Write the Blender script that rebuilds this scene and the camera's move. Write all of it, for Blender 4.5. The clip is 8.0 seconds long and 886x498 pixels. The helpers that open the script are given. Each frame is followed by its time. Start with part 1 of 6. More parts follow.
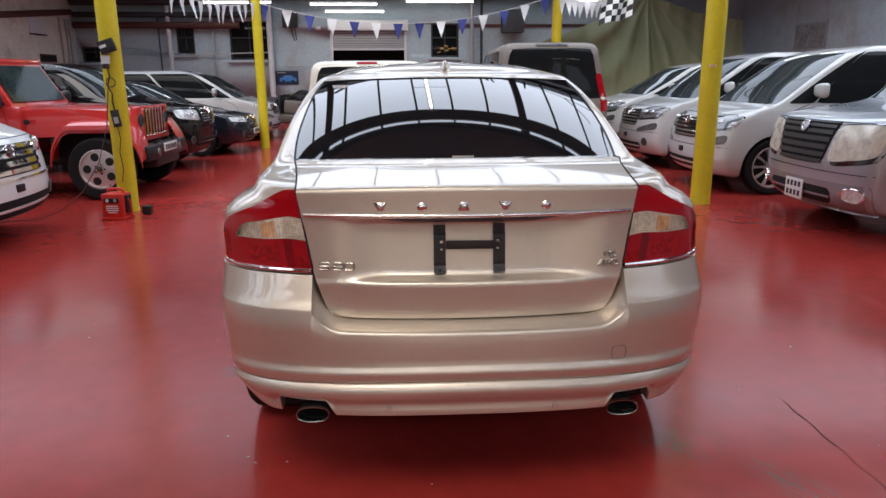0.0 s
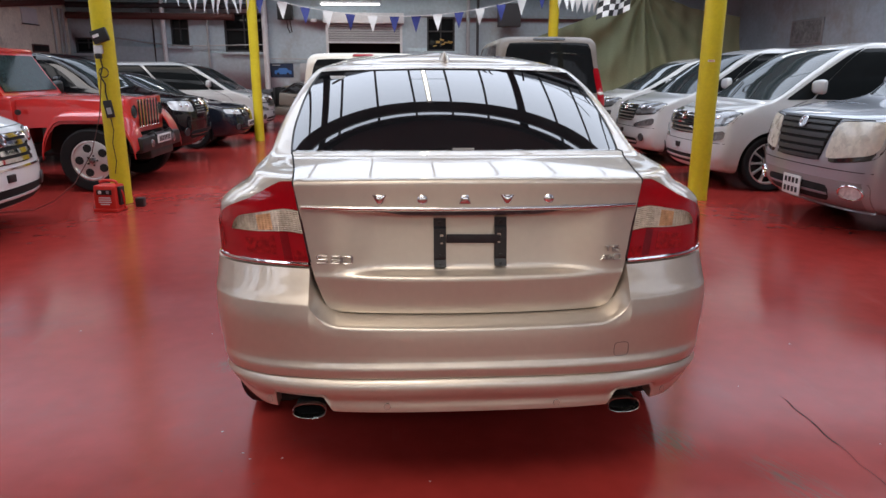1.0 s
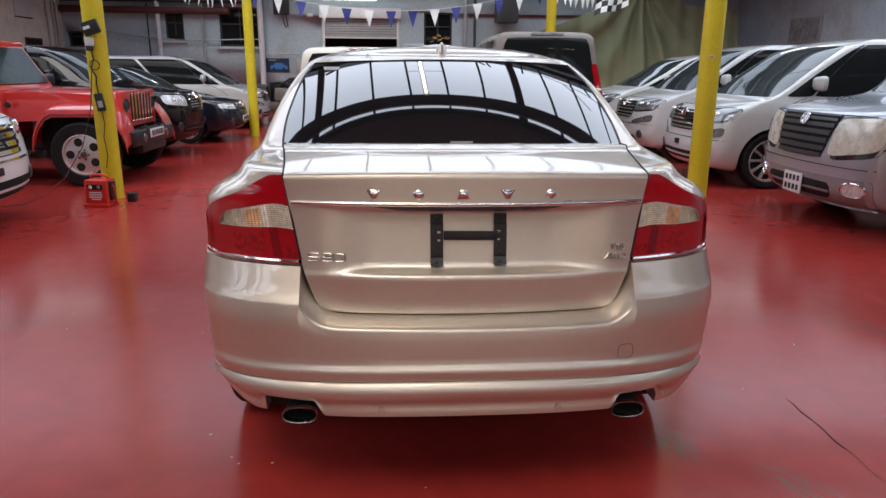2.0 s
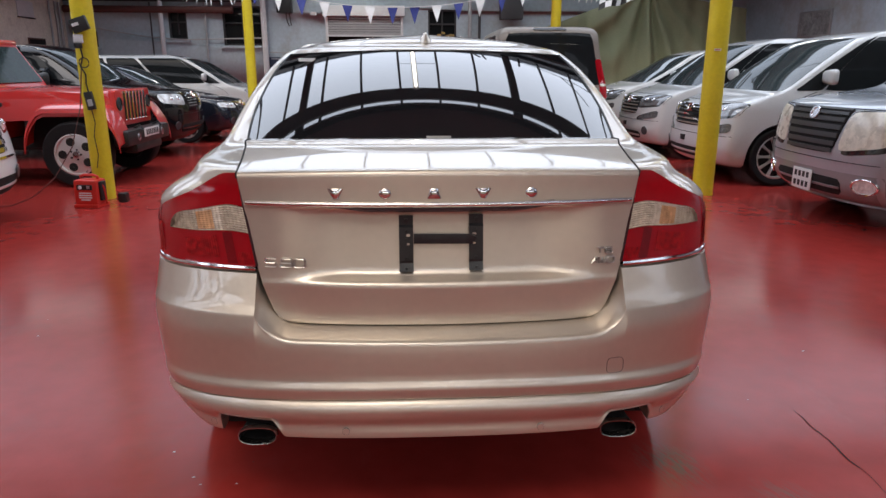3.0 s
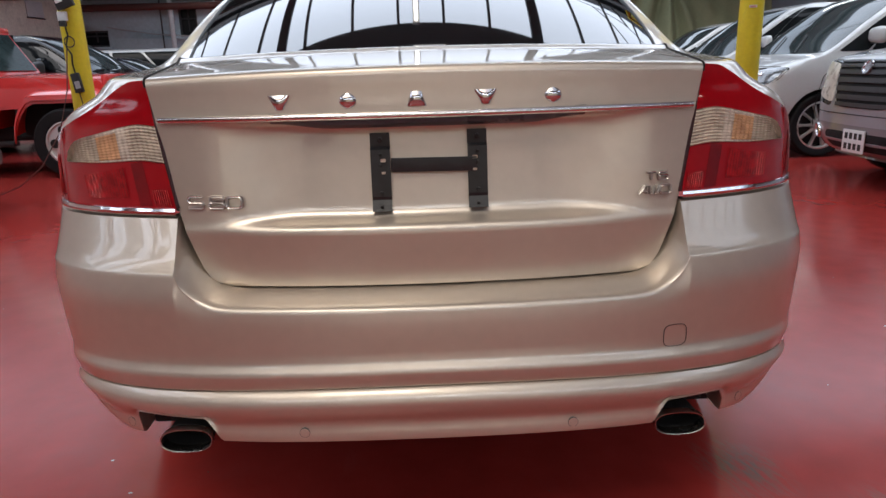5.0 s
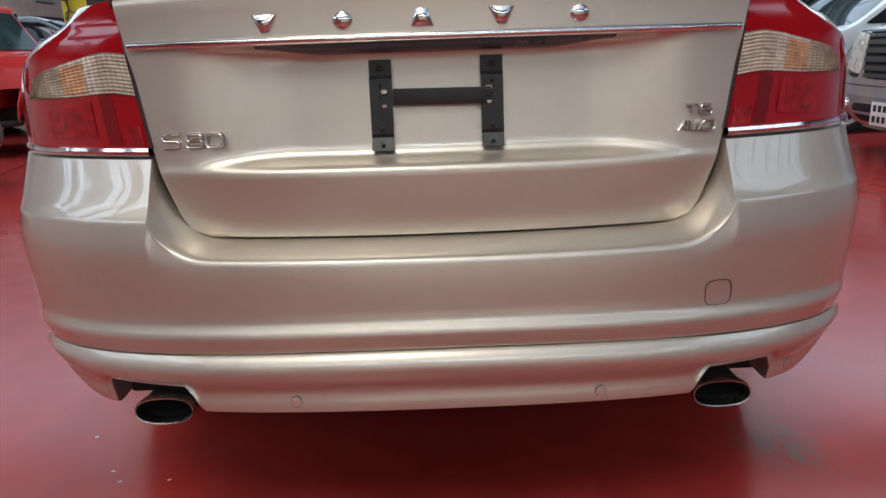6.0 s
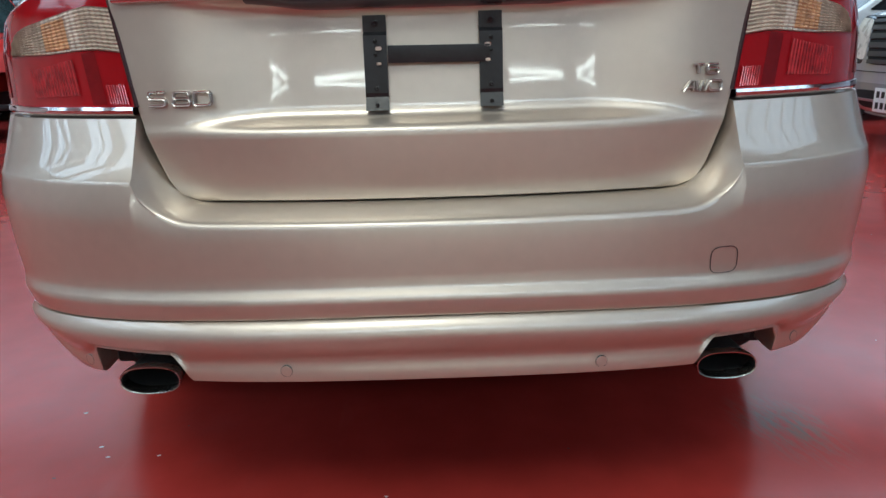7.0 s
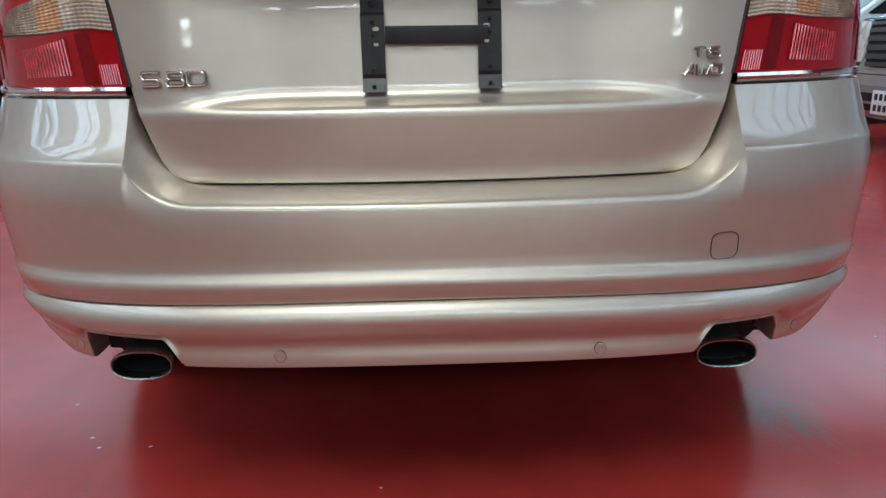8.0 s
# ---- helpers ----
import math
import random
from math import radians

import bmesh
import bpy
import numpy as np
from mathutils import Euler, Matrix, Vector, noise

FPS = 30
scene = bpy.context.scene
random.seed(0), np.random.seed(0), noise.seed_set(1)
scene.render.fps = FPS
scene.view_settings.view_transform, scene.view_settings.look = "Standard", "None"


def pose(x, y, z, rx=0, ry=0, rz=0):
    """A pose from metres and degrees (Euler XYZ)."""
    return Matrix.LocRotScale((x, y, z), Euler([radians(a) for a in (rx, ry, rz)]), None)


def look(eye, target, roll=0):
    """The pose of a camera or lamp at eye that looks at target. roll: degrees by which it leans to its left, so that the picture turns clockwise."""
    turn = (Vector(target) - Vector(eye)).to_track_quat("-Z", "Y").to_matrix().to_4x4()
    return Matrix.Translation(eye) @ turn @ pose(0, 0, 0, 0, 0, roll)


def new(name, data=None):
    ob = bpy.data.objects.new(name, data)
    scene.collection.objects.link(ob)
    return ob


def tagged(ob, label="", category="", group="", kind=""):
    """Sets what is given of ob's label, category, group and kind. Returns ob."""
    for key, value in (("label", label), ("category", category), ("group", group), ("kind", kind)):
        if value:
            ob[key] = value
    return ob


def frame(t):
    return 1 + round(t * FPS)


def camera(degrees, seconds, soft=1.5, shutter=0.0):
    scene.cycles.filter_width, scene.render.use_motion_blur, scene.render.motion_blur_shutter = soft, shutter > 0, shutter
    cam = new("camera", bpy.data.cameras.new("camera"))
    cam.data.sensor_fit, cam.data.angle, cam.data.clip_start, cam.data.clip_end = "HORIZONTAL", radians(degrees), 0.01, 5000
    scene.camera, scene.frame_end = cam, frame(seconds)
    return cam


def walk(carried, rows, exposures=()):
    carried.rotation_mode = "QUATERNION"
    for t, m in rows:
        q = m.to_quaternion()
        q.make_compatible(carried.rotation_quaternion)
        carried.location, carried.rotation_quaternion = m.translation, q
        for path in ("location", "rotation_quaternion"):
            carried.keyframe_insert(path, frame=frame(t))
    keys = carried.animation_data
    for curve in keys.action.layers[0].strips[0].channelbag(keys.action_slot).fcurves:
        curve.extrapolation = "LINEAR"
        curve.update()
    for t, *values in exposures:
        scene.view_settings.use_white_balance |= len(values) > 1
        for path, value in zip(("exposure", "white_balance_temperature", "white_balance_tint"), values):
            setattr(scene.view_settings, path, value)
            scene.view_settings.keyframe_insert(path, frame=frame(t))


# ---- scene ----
# ---- camera ----
EXPOSURES = [(0.0, -0.38, 6950, 10), (4.5, -0.45, 7000, 10), (6.0, -0.20, 6300, 0), (8.0, -0.15, 5850, -7)]
SKY_POWER, TUBE_GLOW, FILL_SHARE = 18.5, 20.0, 0.03
cam = camera(66.5, 8.0)
PATH = [
    (0, (-0.213, -2.127, 1.497), (-0.108, -0.191, 1.004), -0.3),
    (0.5, (-0.219, -2.11, 1.49), (-0.105, -0.178, 0.987), -0.0),
    (1, (-0.231, -2.082, 1.483), (-0.109, -0.152, 0.975), 0.2),
    (1.5, (-0.265, -2.042, 1.473), (-0.128, -0.114, 0.96), 0.5),
    (3, (-0.104, -1.8, 1.426), (0.005, 0.128, 0.905), 0.1),
    (3.5, (-0.097, -1.661, 1.403), (-0.005, 0.268, 0.883), -0.4),
    (4, (-0.076, -1.503, 1.351), (0.01, 0.427, 0.833), -1.0),
    (4.2, (-0.049, -1.447, 1.316), (0.032, 0.483, 0.796), -1.2),
    (4.5, (-0.021, -1.398, 1.247), (0.049, 0.532, 0.727), -1.4),
    (6, (-0.009, -1.166, 1.021), (0.005, 0.753, 0.461), -2.0),
    (6.5, (-0.01, -1.148, 0.988), (0.005, 0.768, 0.415), -1.8),
    (7, (-0.005, -1.137, 0.962), (0.011, 0.775, 0.377), -1.7),
    (7.5, (-0.012, -1.132, 0.94), (0.01, 0.781, 0.359), -1.3),
    (8, (-0.005, -1.13, 0.923), (0.019, 0.786, 0.349), -1.3),
]
walk(cam, [(t, look(eye, target, roll)) for t, eye, target, roll in PATH], EXPOSURES)

# ---- light ----
def lamp_area(name, m, sx, sy, power, colour):
    data = bpy.data.lights.new(name, "AREA")
    data.shape, data.size, data.size_y, data.energy, data.color = "RECTANGLE", sx, sy, power, colour
    ob = new(name, data)
    ob.matrix_world = m
    return ob


world = bpy.data.worlds.new("sky")
scene.world = world
world.use_nodes = True
wn = world.node_tree.nodes
sky = wn.new("ShaderNodeTexSky")
sky.sky_type, sky.sun_disc = "NISHITA", False
sky.sun_elevation, sky.sun_rotation = radians(48), radians(200)
sky.dust_density, sky.air_density = 4.0, 1.0
world.node_tree.links.new(sky.outputs[0], wn["Background"].inputs[0])
wn["Background"].inputs[1].default_value = 0.12
sun_data = bpy.data.lights.new("sun", "SUN")
sun_data.energy, sun_data.angle, sun_data.color = 0.8, radians(20), (1.0, 0.96, 0.9)
sun = new("sun", sun_data)
sun.matrix_world = look((0, 0, 30), (6, 16, 0))

# ---- building sizes ----
XW, XE, YS, YN = -12.0, 12.6, -14.0, 24.0     # inner faces of the walls
ROOF = 4.7                                     # underside of the roof
# the strip from y -9.6 to -7.0 is added fill for the boot lid
SKYLIGHTS_AND_FILL = [(3.40, 6.55, -10.0, 11.43, 0.80), (7.6, 12.6, -11.37, 11.43, 0.50), (-4.7, 0.5, -11.2, -4.7, 0.58), (-4.6, -1.0, -4.0, 3.6, 0.06), (-4.6, -0.6, 4.6, 9.6, 0.32), (-9.6, -7.0, -6.0, 8.6, 0.95), (13.8, 17.2, -11.0, 11.4, 0.22), (19.6, 22.4, -8.5, 8.5, 0.36)]   # y0, y1, x0, x1, share
for y0, y1, x0, x1, k in SKYLIGHTS_AND_FILL:
    lamp_area("skylight_daylight", pose((x0 + x1) / 2, (y0 + y1) / 2, ROOF + 0.42, 0, 0, 0), x1 - x0, y1 - y0,
              SKY_POWER * k * (x1 - x0) * (y1 - y0), (0.74, 0.84, 1.04))

FILL_OPENING = (-4.0, 9.0, 0.0, 3.0)      # unseen opening added behind the camera for fill light: x0, x1, z0, z1
lamp_area("gateway_daylight", pose(2.5, YS - 0.25, 1.5, 90, 0, 0), 13.0, 3.0, SKY_POWER * FILL_SHARE * 13.0 * 3.0, (1.0, 0.94, 0.84))


# ---- materials ----
def mat(name, base, rough=0.5, metal=0.0, coat=0.0, vary=0.12, scale=6.0, fine=60.0, bump=0.0, rvary=0.08, spec=0.5, flake=0.0, wear=None):
    """A surface with two scales of variation; wear: a second colour and how much of it shows in patches."""
    m = bpy.data.materials.new(name)
    m.use_nodes = True
    nt = m.node_tree
    n, l = nt.nodes, nt.links
    b = n["Principled BSDF"]
    b.inputs["Metallic"].default_value = metal
    b.inputs["Coat Weight"].default_value = coat
    b.inputs["Coat Roughness"].default_value = 0.03
    b.inputs["Coat IOR"].default_value = 1.62
    b.inputs["Specular IOR Level"].default_value = spec
    co = n.new("ShaderNodeTexCoord")
    big = n.new("ShaderNodeTexNoise")
    big.inputs["Scale"].default_value, big.inputs["Detail"].default_value = scale, 5.0
    small = n.new("ShaderNodeTexNoise")
    small.inputs["Scale"].default_value, small.inputs["Detail"].default_value = fine, 3.0
    for t in (big, small):
        l.new(co.outputs["Object"], t.inputs["Vector"])
    add = n.new("ShaderNodeMath")
    add.operation = "ADD"
    l.new(big.outputs[0], add.inputs[0]), l.new(small.outputs[0], add.inputs[1])
    ramp = n.new("ShaderNodeMapRange")
    ramp.inputs["From Min"].default_value, ramp.inputs["From Max"].default_value = 0.55, 1.45
    ramp.inputs["To Min"].default_value, ramp.inputs["To Max"].default_value = 1 - vary, 1 + vary
    l.new(add.outputs[0], ramp.inputs["Value"])
    mul = n.new("ShaderNodeVectorMath")
    mul.operation = "SCALE"
    mul.inputs[0].default_value = base
    l.new(ramp.outputs[0], mul.inputs["Scale"])
    colour = mul.outputs[0]
    if wear:
        wc, lo, hi = wear
        wt = n.new("ShaderNodeTexNoise")
        wt.inputs["Scale"].default_value, wt.inputs["Detail"].default_value = scale * 0.6, 8.0
        wt.inputs["Roughness"].default_value = 0.7
        l.new(co.outputs["Object"], wt.inputs["Vector"])
        wr = n.new("ShaderNodeMapRange")
        wr.inputs["From Min"].default_value, wr.inputs["From Max"].default_value = lo, hi
        l.new(wt.outputs[0], wr.inputs["Value"])
        mx = n.new("ShaderNodeMix")
        mx.data_type = "RGBA"
        l.new(wr.outputs[0], mx.inputs["Factor"])
        l.new(colour, mx.inputs["A"])
        mx.inputs["B"].default_value = (*wc, 1)
        colour = mx.outputs["Result"]
    l.new(colour, b.inputs["Base Color"])
    rr = n.new("ShaderNodeMapRange")
    rr.inputs["From Min"].default_value, rr.inputs["From Max"].default_value = 0.3, 0.7
    rr.inputs["To Min"].default_value, rr.inputs["To Max"].default_value = max(0.02, rough - rvary), min(1, rough + rvary)
    l.new(big.outputs[0], rr.inputs["Value"])
    l.new(rr.outputs[0], b.inputs["Roughness"])
    if bump:
        bp = n.new("ShaderNodeBump")
        bp.inputs["Strength"].default_value, bp.inputs["Distance"].default_value = bump, 0.01
        l.new(add.outputs[0], bp.inputs["Height"])
        l.new(bp.outputs[0], b.inputs["Normal"])
    if flake:
        vo = n.new("ShaderNodeTexVoronoi")
        vo.inputs["Scale"].default_value = 900.0
        l.new(co.outputs["Object"], vo.inputs["Vector"])
        fb = n.new("ShaderNodeBump")
        fb.inputs["Strength"].default_value, fb.inputs["Distance"].default_value = flake, 0.001
        l.new(vo.outputs["Distance"], fb.inputs["Height"])
        l.new(fb.outputs[0], b.inputs["Normal"])
    return m


def glow(name, colour, strength):
    m = bpy.data.materials.new(name)
    m.use_nodes = True
    b = m.node_tree.nodes["Principled BSDF"]
    b.inputs["Base Color"].default_value = (0.8, 0.8, 0.8, 1)
    b.inputs["Emission Color"].default_value = (*colour, 1)
    b.inputs["Emission Strength"].default_value = strength
    return m


def paint(name, base, metal=0.0, rough=0.3, flake=0.0):
    return mat(name, base, rough, metal, 1.0, 0.04, 3.0, 40.0, 0.0, 0.04, flake=flake)


M_champagne = paint("champagne_metallic_paint", (0.685, 0.605, 0.515), 0.78, 0.45, 0.04)
M_white_paint = paint("white_car_paint", (0.52, 0.53, 0.53), 0.0, 0.4)
M_bright_white = paint("bright_white_car_paint", (0.80, 0.80, 0.79), 0.0, 0.4)
M_black_paint = mat("black_car_paint", (0.007, 0.0075, 0.009), 0.06, 0.0, 0.0, 0.05, 3.0, 40.0, rvary=0.02)
M_navy_paint = mat("dark_blue_car_paint", (0.012, 0.015, 0.024), 0.10, 0.0, 0.3, 0.05, 3.0, 40.0, rvary=0.02)
M_red_paint = paint("red_car_paint", (0.55, 0.022, 0.02), 0.0, 0.35)
M_grey_paint = paint("silver_grey_car_paint", (0.40, 0.43, 0.47), 0.45, 0.36, 0.05)
M_lower_grey = paint("grey_bumper_paint", (0.25, 0.255, 0.265), 0.3, 0.4)
M_beige_paint = mat("beige_car_paint", (0.20, 0.168, 0.138), 0.45, 0.0, 0.35, 0.06, 3.0, 40.0)
M_cream_paint = paint("cream_car_paint", (0.72, 0.68, 0.58), 0.0, 0.35)
M_chrome = mat("chrome", (0.82, 0.80, 0.80), 0.07, 1.0, vary=0.03)
M_satin = mat("satin_steel", (0.6, 0.58, 0.56), 0.25, 1.0, vary=0.08)
M_badge = mat("bright_badge_metal", (0.58, 0.55, 0.52), 0.26, 0.9, 0.0, vary=0.05)
M_alloy = mat("alloy_wheel", (0.72, 0.72, 0.71), 0.32, 0.7, 0.4, vary=0.08)
M_rubber = mat("tyre_rubber", (0.011, 0.011, 0.012), 0.7, vary=0.25, scale=20, bump=0.1, spec=0.2)
M_black = mat("black_plastic", (0.013, 0.013, 0.014), 0.42, vary=0.2, bump=0.05)
M_gloss_black = mat("gloss_black_trim", (0.012, 0.012, 0.013), 0.12, coat=0.6)
M_bracket = mat("black_coated_steel", (0.022, 0.023, 0.026), 0.38, vary=0.25, scale=14, bump=0.08, wear=((0.09, 0.09, 0.09), 0.62, 0.8))
M_garnish = mat("grey_blue_plastic", (0.055, 0.058, 0.068), 0.32, coat=0.3)
# near-black colour standing in for the shade inside openings and behind parts
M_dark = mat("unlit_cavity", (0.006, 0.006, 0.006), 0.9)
M_under = mat("underbody", (0.012, 0.011, 0.011), 0.85)
M_glass = mat("tinted_rear_glass", (0.012, 0.013, 0.016), 0.02, 0.0, 0.25, vary=0.1, rvary=0.0, spec=0.6)
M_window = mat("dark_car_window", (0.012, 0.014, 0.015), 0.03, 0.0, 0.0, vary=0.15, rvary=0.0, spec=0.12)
M_screen = mat("windscreen_glass", (0.030, 0.040, 0.042), 0.04, 0.0, 0.1, vary=0.5, scale=2.0, rvary=0.01, spec=0.4)
M_lens_red = mat("red_lamp_lens", (0.35, 0.005, 0.011), 0.07, 0.0, 0.35, vary=0.12, scale=9, rvary=0.03)
M_lens_deep = mat("dark_red_lamp_lens", (0.20, 0.003, 0.007), 0.10, 0.0, 0.75, vary=0.25, scale=12, rvary=0.03)
M_lens_bright = mat("bright_red_reflector", (0.40, 0.008, 0.013), 0.12, 0.25, 0.8, vary=0.45, scale=60, rvary=0.03)
M_lamp_seal = mat("dark_red_seal", (0.035, 0.006, 0.008), 0.35)
for m_ in (M_lens_red, M_lens_deep, M_lens_bright):
    m_.node_tree.nodes["Principled BSDF"].inputs["Coat IOR"].default_value = 1.45
M_lens_clear = mat("clear_ribbed_lens", (0.62, 0.55, 0.46), 0.16, 0.12, 0.8, vary=0.45, scale=20, rvary=0.05)
M_headlamp = mat("headlamp_lens", (0.66, 0.66, 0.64), 0.14, 0.25, 1.0, vary=0.45, scale=14, fine=40)
M_headlamp_cloudy = mat("clouded_headlamp_lens", (0.66, 0.62, 0.52), 0.3, 0.1, 0.8, vary=0.25, scale=9, fine=30)
M_lamp_dark = mat("dark_headlamp_lens", (0.17, 0.17, 0.175), 0.08, 0.5, 1.0, vary=0.85, scale=16, fine=50)
M_slat = mat("grey_black_slats", (0.045, 0.045, 0.048), 0.4, vary=0.15)
M_screen_dark = mat("teal_windscreen_glass", (0.022, 0.036, 0.036), 0.04, 0.0, 0.0, vary=0.5, scale=3.0, spec=0.2)
M_amber_lens = mat("amber_tinted_lens", (0.60, 0.34, 0.17), 0.14, 0.1, 0.8, vary=0.5, scale=22)
M_post = mat("yellow_post_paint", (0.62, 0.50, 0.02), 0.42, 0.0, 0.1, 0.12, 4.0, 30.0, 0.15, wear=((0.24, 0.20, 0.05), 0.60, 0.78))
M_wall = mat("whitewashed_wall", (0.43, 0.53, 0.59), 0.85, vary=0.18, scale=0.7, fine=9, bump=0.3, wear=((0.33, 0.32, 0.30), 0.55, 0.75))
M_brick = mat("painted_block", (0.78, 0.73, 0.64), 0.85, vary=0.2, scale=2.0, fine=12, bump=0.3, wear=((0.46, 0.43, 0.37), 0.52, 0.72))
M_roof = mat("grey_roof_lining", (0.20, 0.20, 0.21), 0.9, vary=0.25, scale=0.8, bump=0.1)
M_steel = mat("dark_roof_steel", (0.05, 0.05, 0.055), 0.6, 0.3, vary=0.25, bump=0.1)
M_grey_metal = mat("grey_metal", (0.42, 0.43, 0.45), 0.45, 0.5, vary=0.12)
M_white_metal = mat("white_metal", (0.66, 0.68, 0.70), 0.5, 0.0, vary=0.1)
M_tarp = mat("green_sheet", (0.23, 0.255, 0.15), 0.75, vary=0.15, scale=1.5, fine=25, bump=0.15)
M_flag_white = mat("white_pennant", (0.72, 0.73, 0.74), 0.7)
M_flag_blue = mat("blue_pennant", (0.03, 0.045, 0.22), 0.7)
M_red_plastic = mat("red_power_pack", (0.60, 0.03, 0.02), 0.4, vary=0.1, bump=0.05)
M_plate = mat("white_number_plate", (0.72, 0.72, 0.70), 0.35, coat=0.4)
M_ink = mat("black_print", (0.01, 0.01, 0.01), 0.5)
M_print = mat("grey_picture_print", (0.26, 0.28, 0.29), 0.5, vary=0.7, scale=3, fine=14)
M_rust = mat("brown_pipe", (0.10, 0.035, 0.03), 0.7, vary=0.3, scale=5, bump=0.1)
M_amber_glass = mat("window_oddments", (0.45, 0.28, 0.08), 0.4, vary=0.5, scale=9)
M_tube = glow("fluorescent_tube", (1.0, 1.0, 0.96), TUBE_GLOW)


def floor_material():
    m = mat("red_floor_paint", (0.37, 0.035, 0.029), 0.20, 0.0, 0.0, 0.20, 0.55, 7.0, 0.05, 0.06, 0.29)
    nt = m.node_tree
    n, l = nt.nodes, nt.links
    b = n["Principled BSDF"]
    co = n.new("ShaderNodeTexCoord")
    old = b.inputs["Base Color"].links[0].from_socket
    for scale, lo, hi, colour, stretch in ((0.9, 0.56, 0.80, (0.20, 0.060, 0.055), (1, 1, 1)), (3.0, 0.62, 0.80, (0.40, 0.08, 0.065), (1, 0.25, 1)),
                                           (26.0, 0.70, 0.78, (0.17, 0.03, 0.03), (1, 1, 1))):
        mp = n.new("ShaderNodeMapping")
        mp.inputs["Scale"].default_value = stretch
        l.new(co.outputs["Object"], mp.inputs["Vector"])
        t = n.new("ShaderNodeTexNoise")
        t.inputs["Scale"].default_value, t.inputs["Detail"].default_value, t.inputs["Roughness"].default_value = scale, 7.0, 0.62
        l.new(mp.outputs[0], t.inputs["Vector"])
        r = n.new("ShaderNodeMapRange")
        r.inputs["From Min"].default_value, r.inputs["From Max"].default_value = lo, hi
        r.inputs["To Max"].default_value = 0.7
        l.new(t.outputs[0], r.inputs["Value"])
        mx = n.new("ShaderNodeMix")
        mx.data_type = "RGBA"
        l.new(r.outputs[0], mx.inputs["Factor"]), l.new(old, mx.inputs["A"])
        mx.inputs["B"].default_value = (*colour, 1)
        old = mx.outputs["Result"]
    # worn streaks: middle, half sizes, turn
    for cx, cy, rx, ry, turn, seed in ((0.865, 0.36, 0.14, 0.20, 17, 0.0), (0.90, 0.40, 0.10, 0.11, 17, 5.0), (1.23, 0.06, 0.13, 0.25, 24, 3.0), (-1.12, 1.25, 0.12, 0.14, -20, 7.0)):
        mp = n.new("ShaderNodeMapping")
        mp.vector_type = "TEXTURE"
        mp.inputs["Location"].default_value = (cx, cy, 0)
        mp.inputs["Rotation"].default_value = (0, 0, radians(turn))
        mp.inputs["Scale"].default_value = (rx, ry, 1)
        l.new(co.outputs["Object"], mp.inputs["Vector"])
        ln = n.new("ShaderNodeVectorMath")
        ln.operation = "LENGTH"
        l.new(mp.outputs[0], ln.inputs[0])
        fall = n.new("ShaderNodeMapRange")
        fall.inputs["From Min"].default_value, fall.inputs["From Max"].default_value = 1.0, 0.25
        l.new(ln.outputs["Value"], fall.inputs["Value"])
        st = n.new("ShaderNodeMapping")
        st.inputs["Location"].default_value = (seed, seed, 0)
        st.inputs["Scale"].default_value = (5.5, 1.5, 1)
        l.new(mp.outputs[0], st.inputs["Vector"])
        t = n.new("ShaderNodeTexNoise")
        t.inputs["Scale"].default_value, t.inputs["Detail"].default_value, t.inputs["Roughness"].default_value = 1.4, 8.0, 0.7
        l.new(st.outputs[0], t.inputs["Vector"])
        th = n.new("ShaderNodeMapRange")
        th.inputs["From Min"].default_value, th.inputs["From Max"].default_value = 0.44, 0.60
        l.new(t.outputs[0], th.inputs["Value"])
        mu = n.new("ShaderNodeMath")
        mu.operation = "MULTIPLY"
        l.new(th.outputs[0], mu.inputs[0]), l.new(fall.outputs[0], mu.inputs[1])
        mx = n.new("ShaderNodeMix")
        mx.data_type = "RGBA"
        l.new(mu.outputs[0], mx.inputs["Factor"]), l.new(old, mx.inputs["A"])
        mx.inputs["B"].default_value = (0.17, 0.092, 0.076, 1)
        old = mx.outputs["Result"]
    l.new(old, b.inputs["Base Color"])
    return m


def ribbed(m, period, depth, dark):
    """Fine upright ribs moulded into a lens."""
    nt = m.node_tree
    n, l = nt.nodes, nt.links
    b = n["Principled BSDF"]
    co = n.new("ShaderNodeTexCoord")
    wv = n.new("ShaderNodeTexWave")
    wv.bands_direction = "X"
    wv.inputs["Scale"].default_value = 1 / period / 3.18
    wv.inputs["Distortion"].default_value, wv.inputs["Detail"].default_value = 0.6, 1.0
    l.new(co.outputs["Object"], wv.inputs["Vector"])
    bp = n.new("ShaderNodeBump")
    bp.inputs["Strength"].default_value, bp.inputs["Distance"].default_value = depth, 0.002
    l.new(wv.outputs["Fac"], bp.inputs["Height"])
    l.new(bp.outputs[0], b.inputs["Normal"])
    old = b.inputs["Base Color"].links[0].from_socket
    mx = n.new("ShaderNodeMix")
    mx.data_type, mx.blend_type = "RGBA", "MULTIPLY"
    mr = n.new("ShaderNodeMapRange")
    mr.inputs["To Min"].default_value, mr.inputs["To Max"].default_value = 0.0, dark
    l.new(wv.outputs["Fac"], mr.inputs["Value"]), l.new(mr.outputs[0], mx.inputs["Factor"])
    l.new(old, mx.inputs["A"])
    mx.inputs["B"].default_value = (0.25, 0.2, 0.2, 1)
    l.new(mx.outputs["Result"], b.inputs["Base Color"])


M_floor = floor_material()


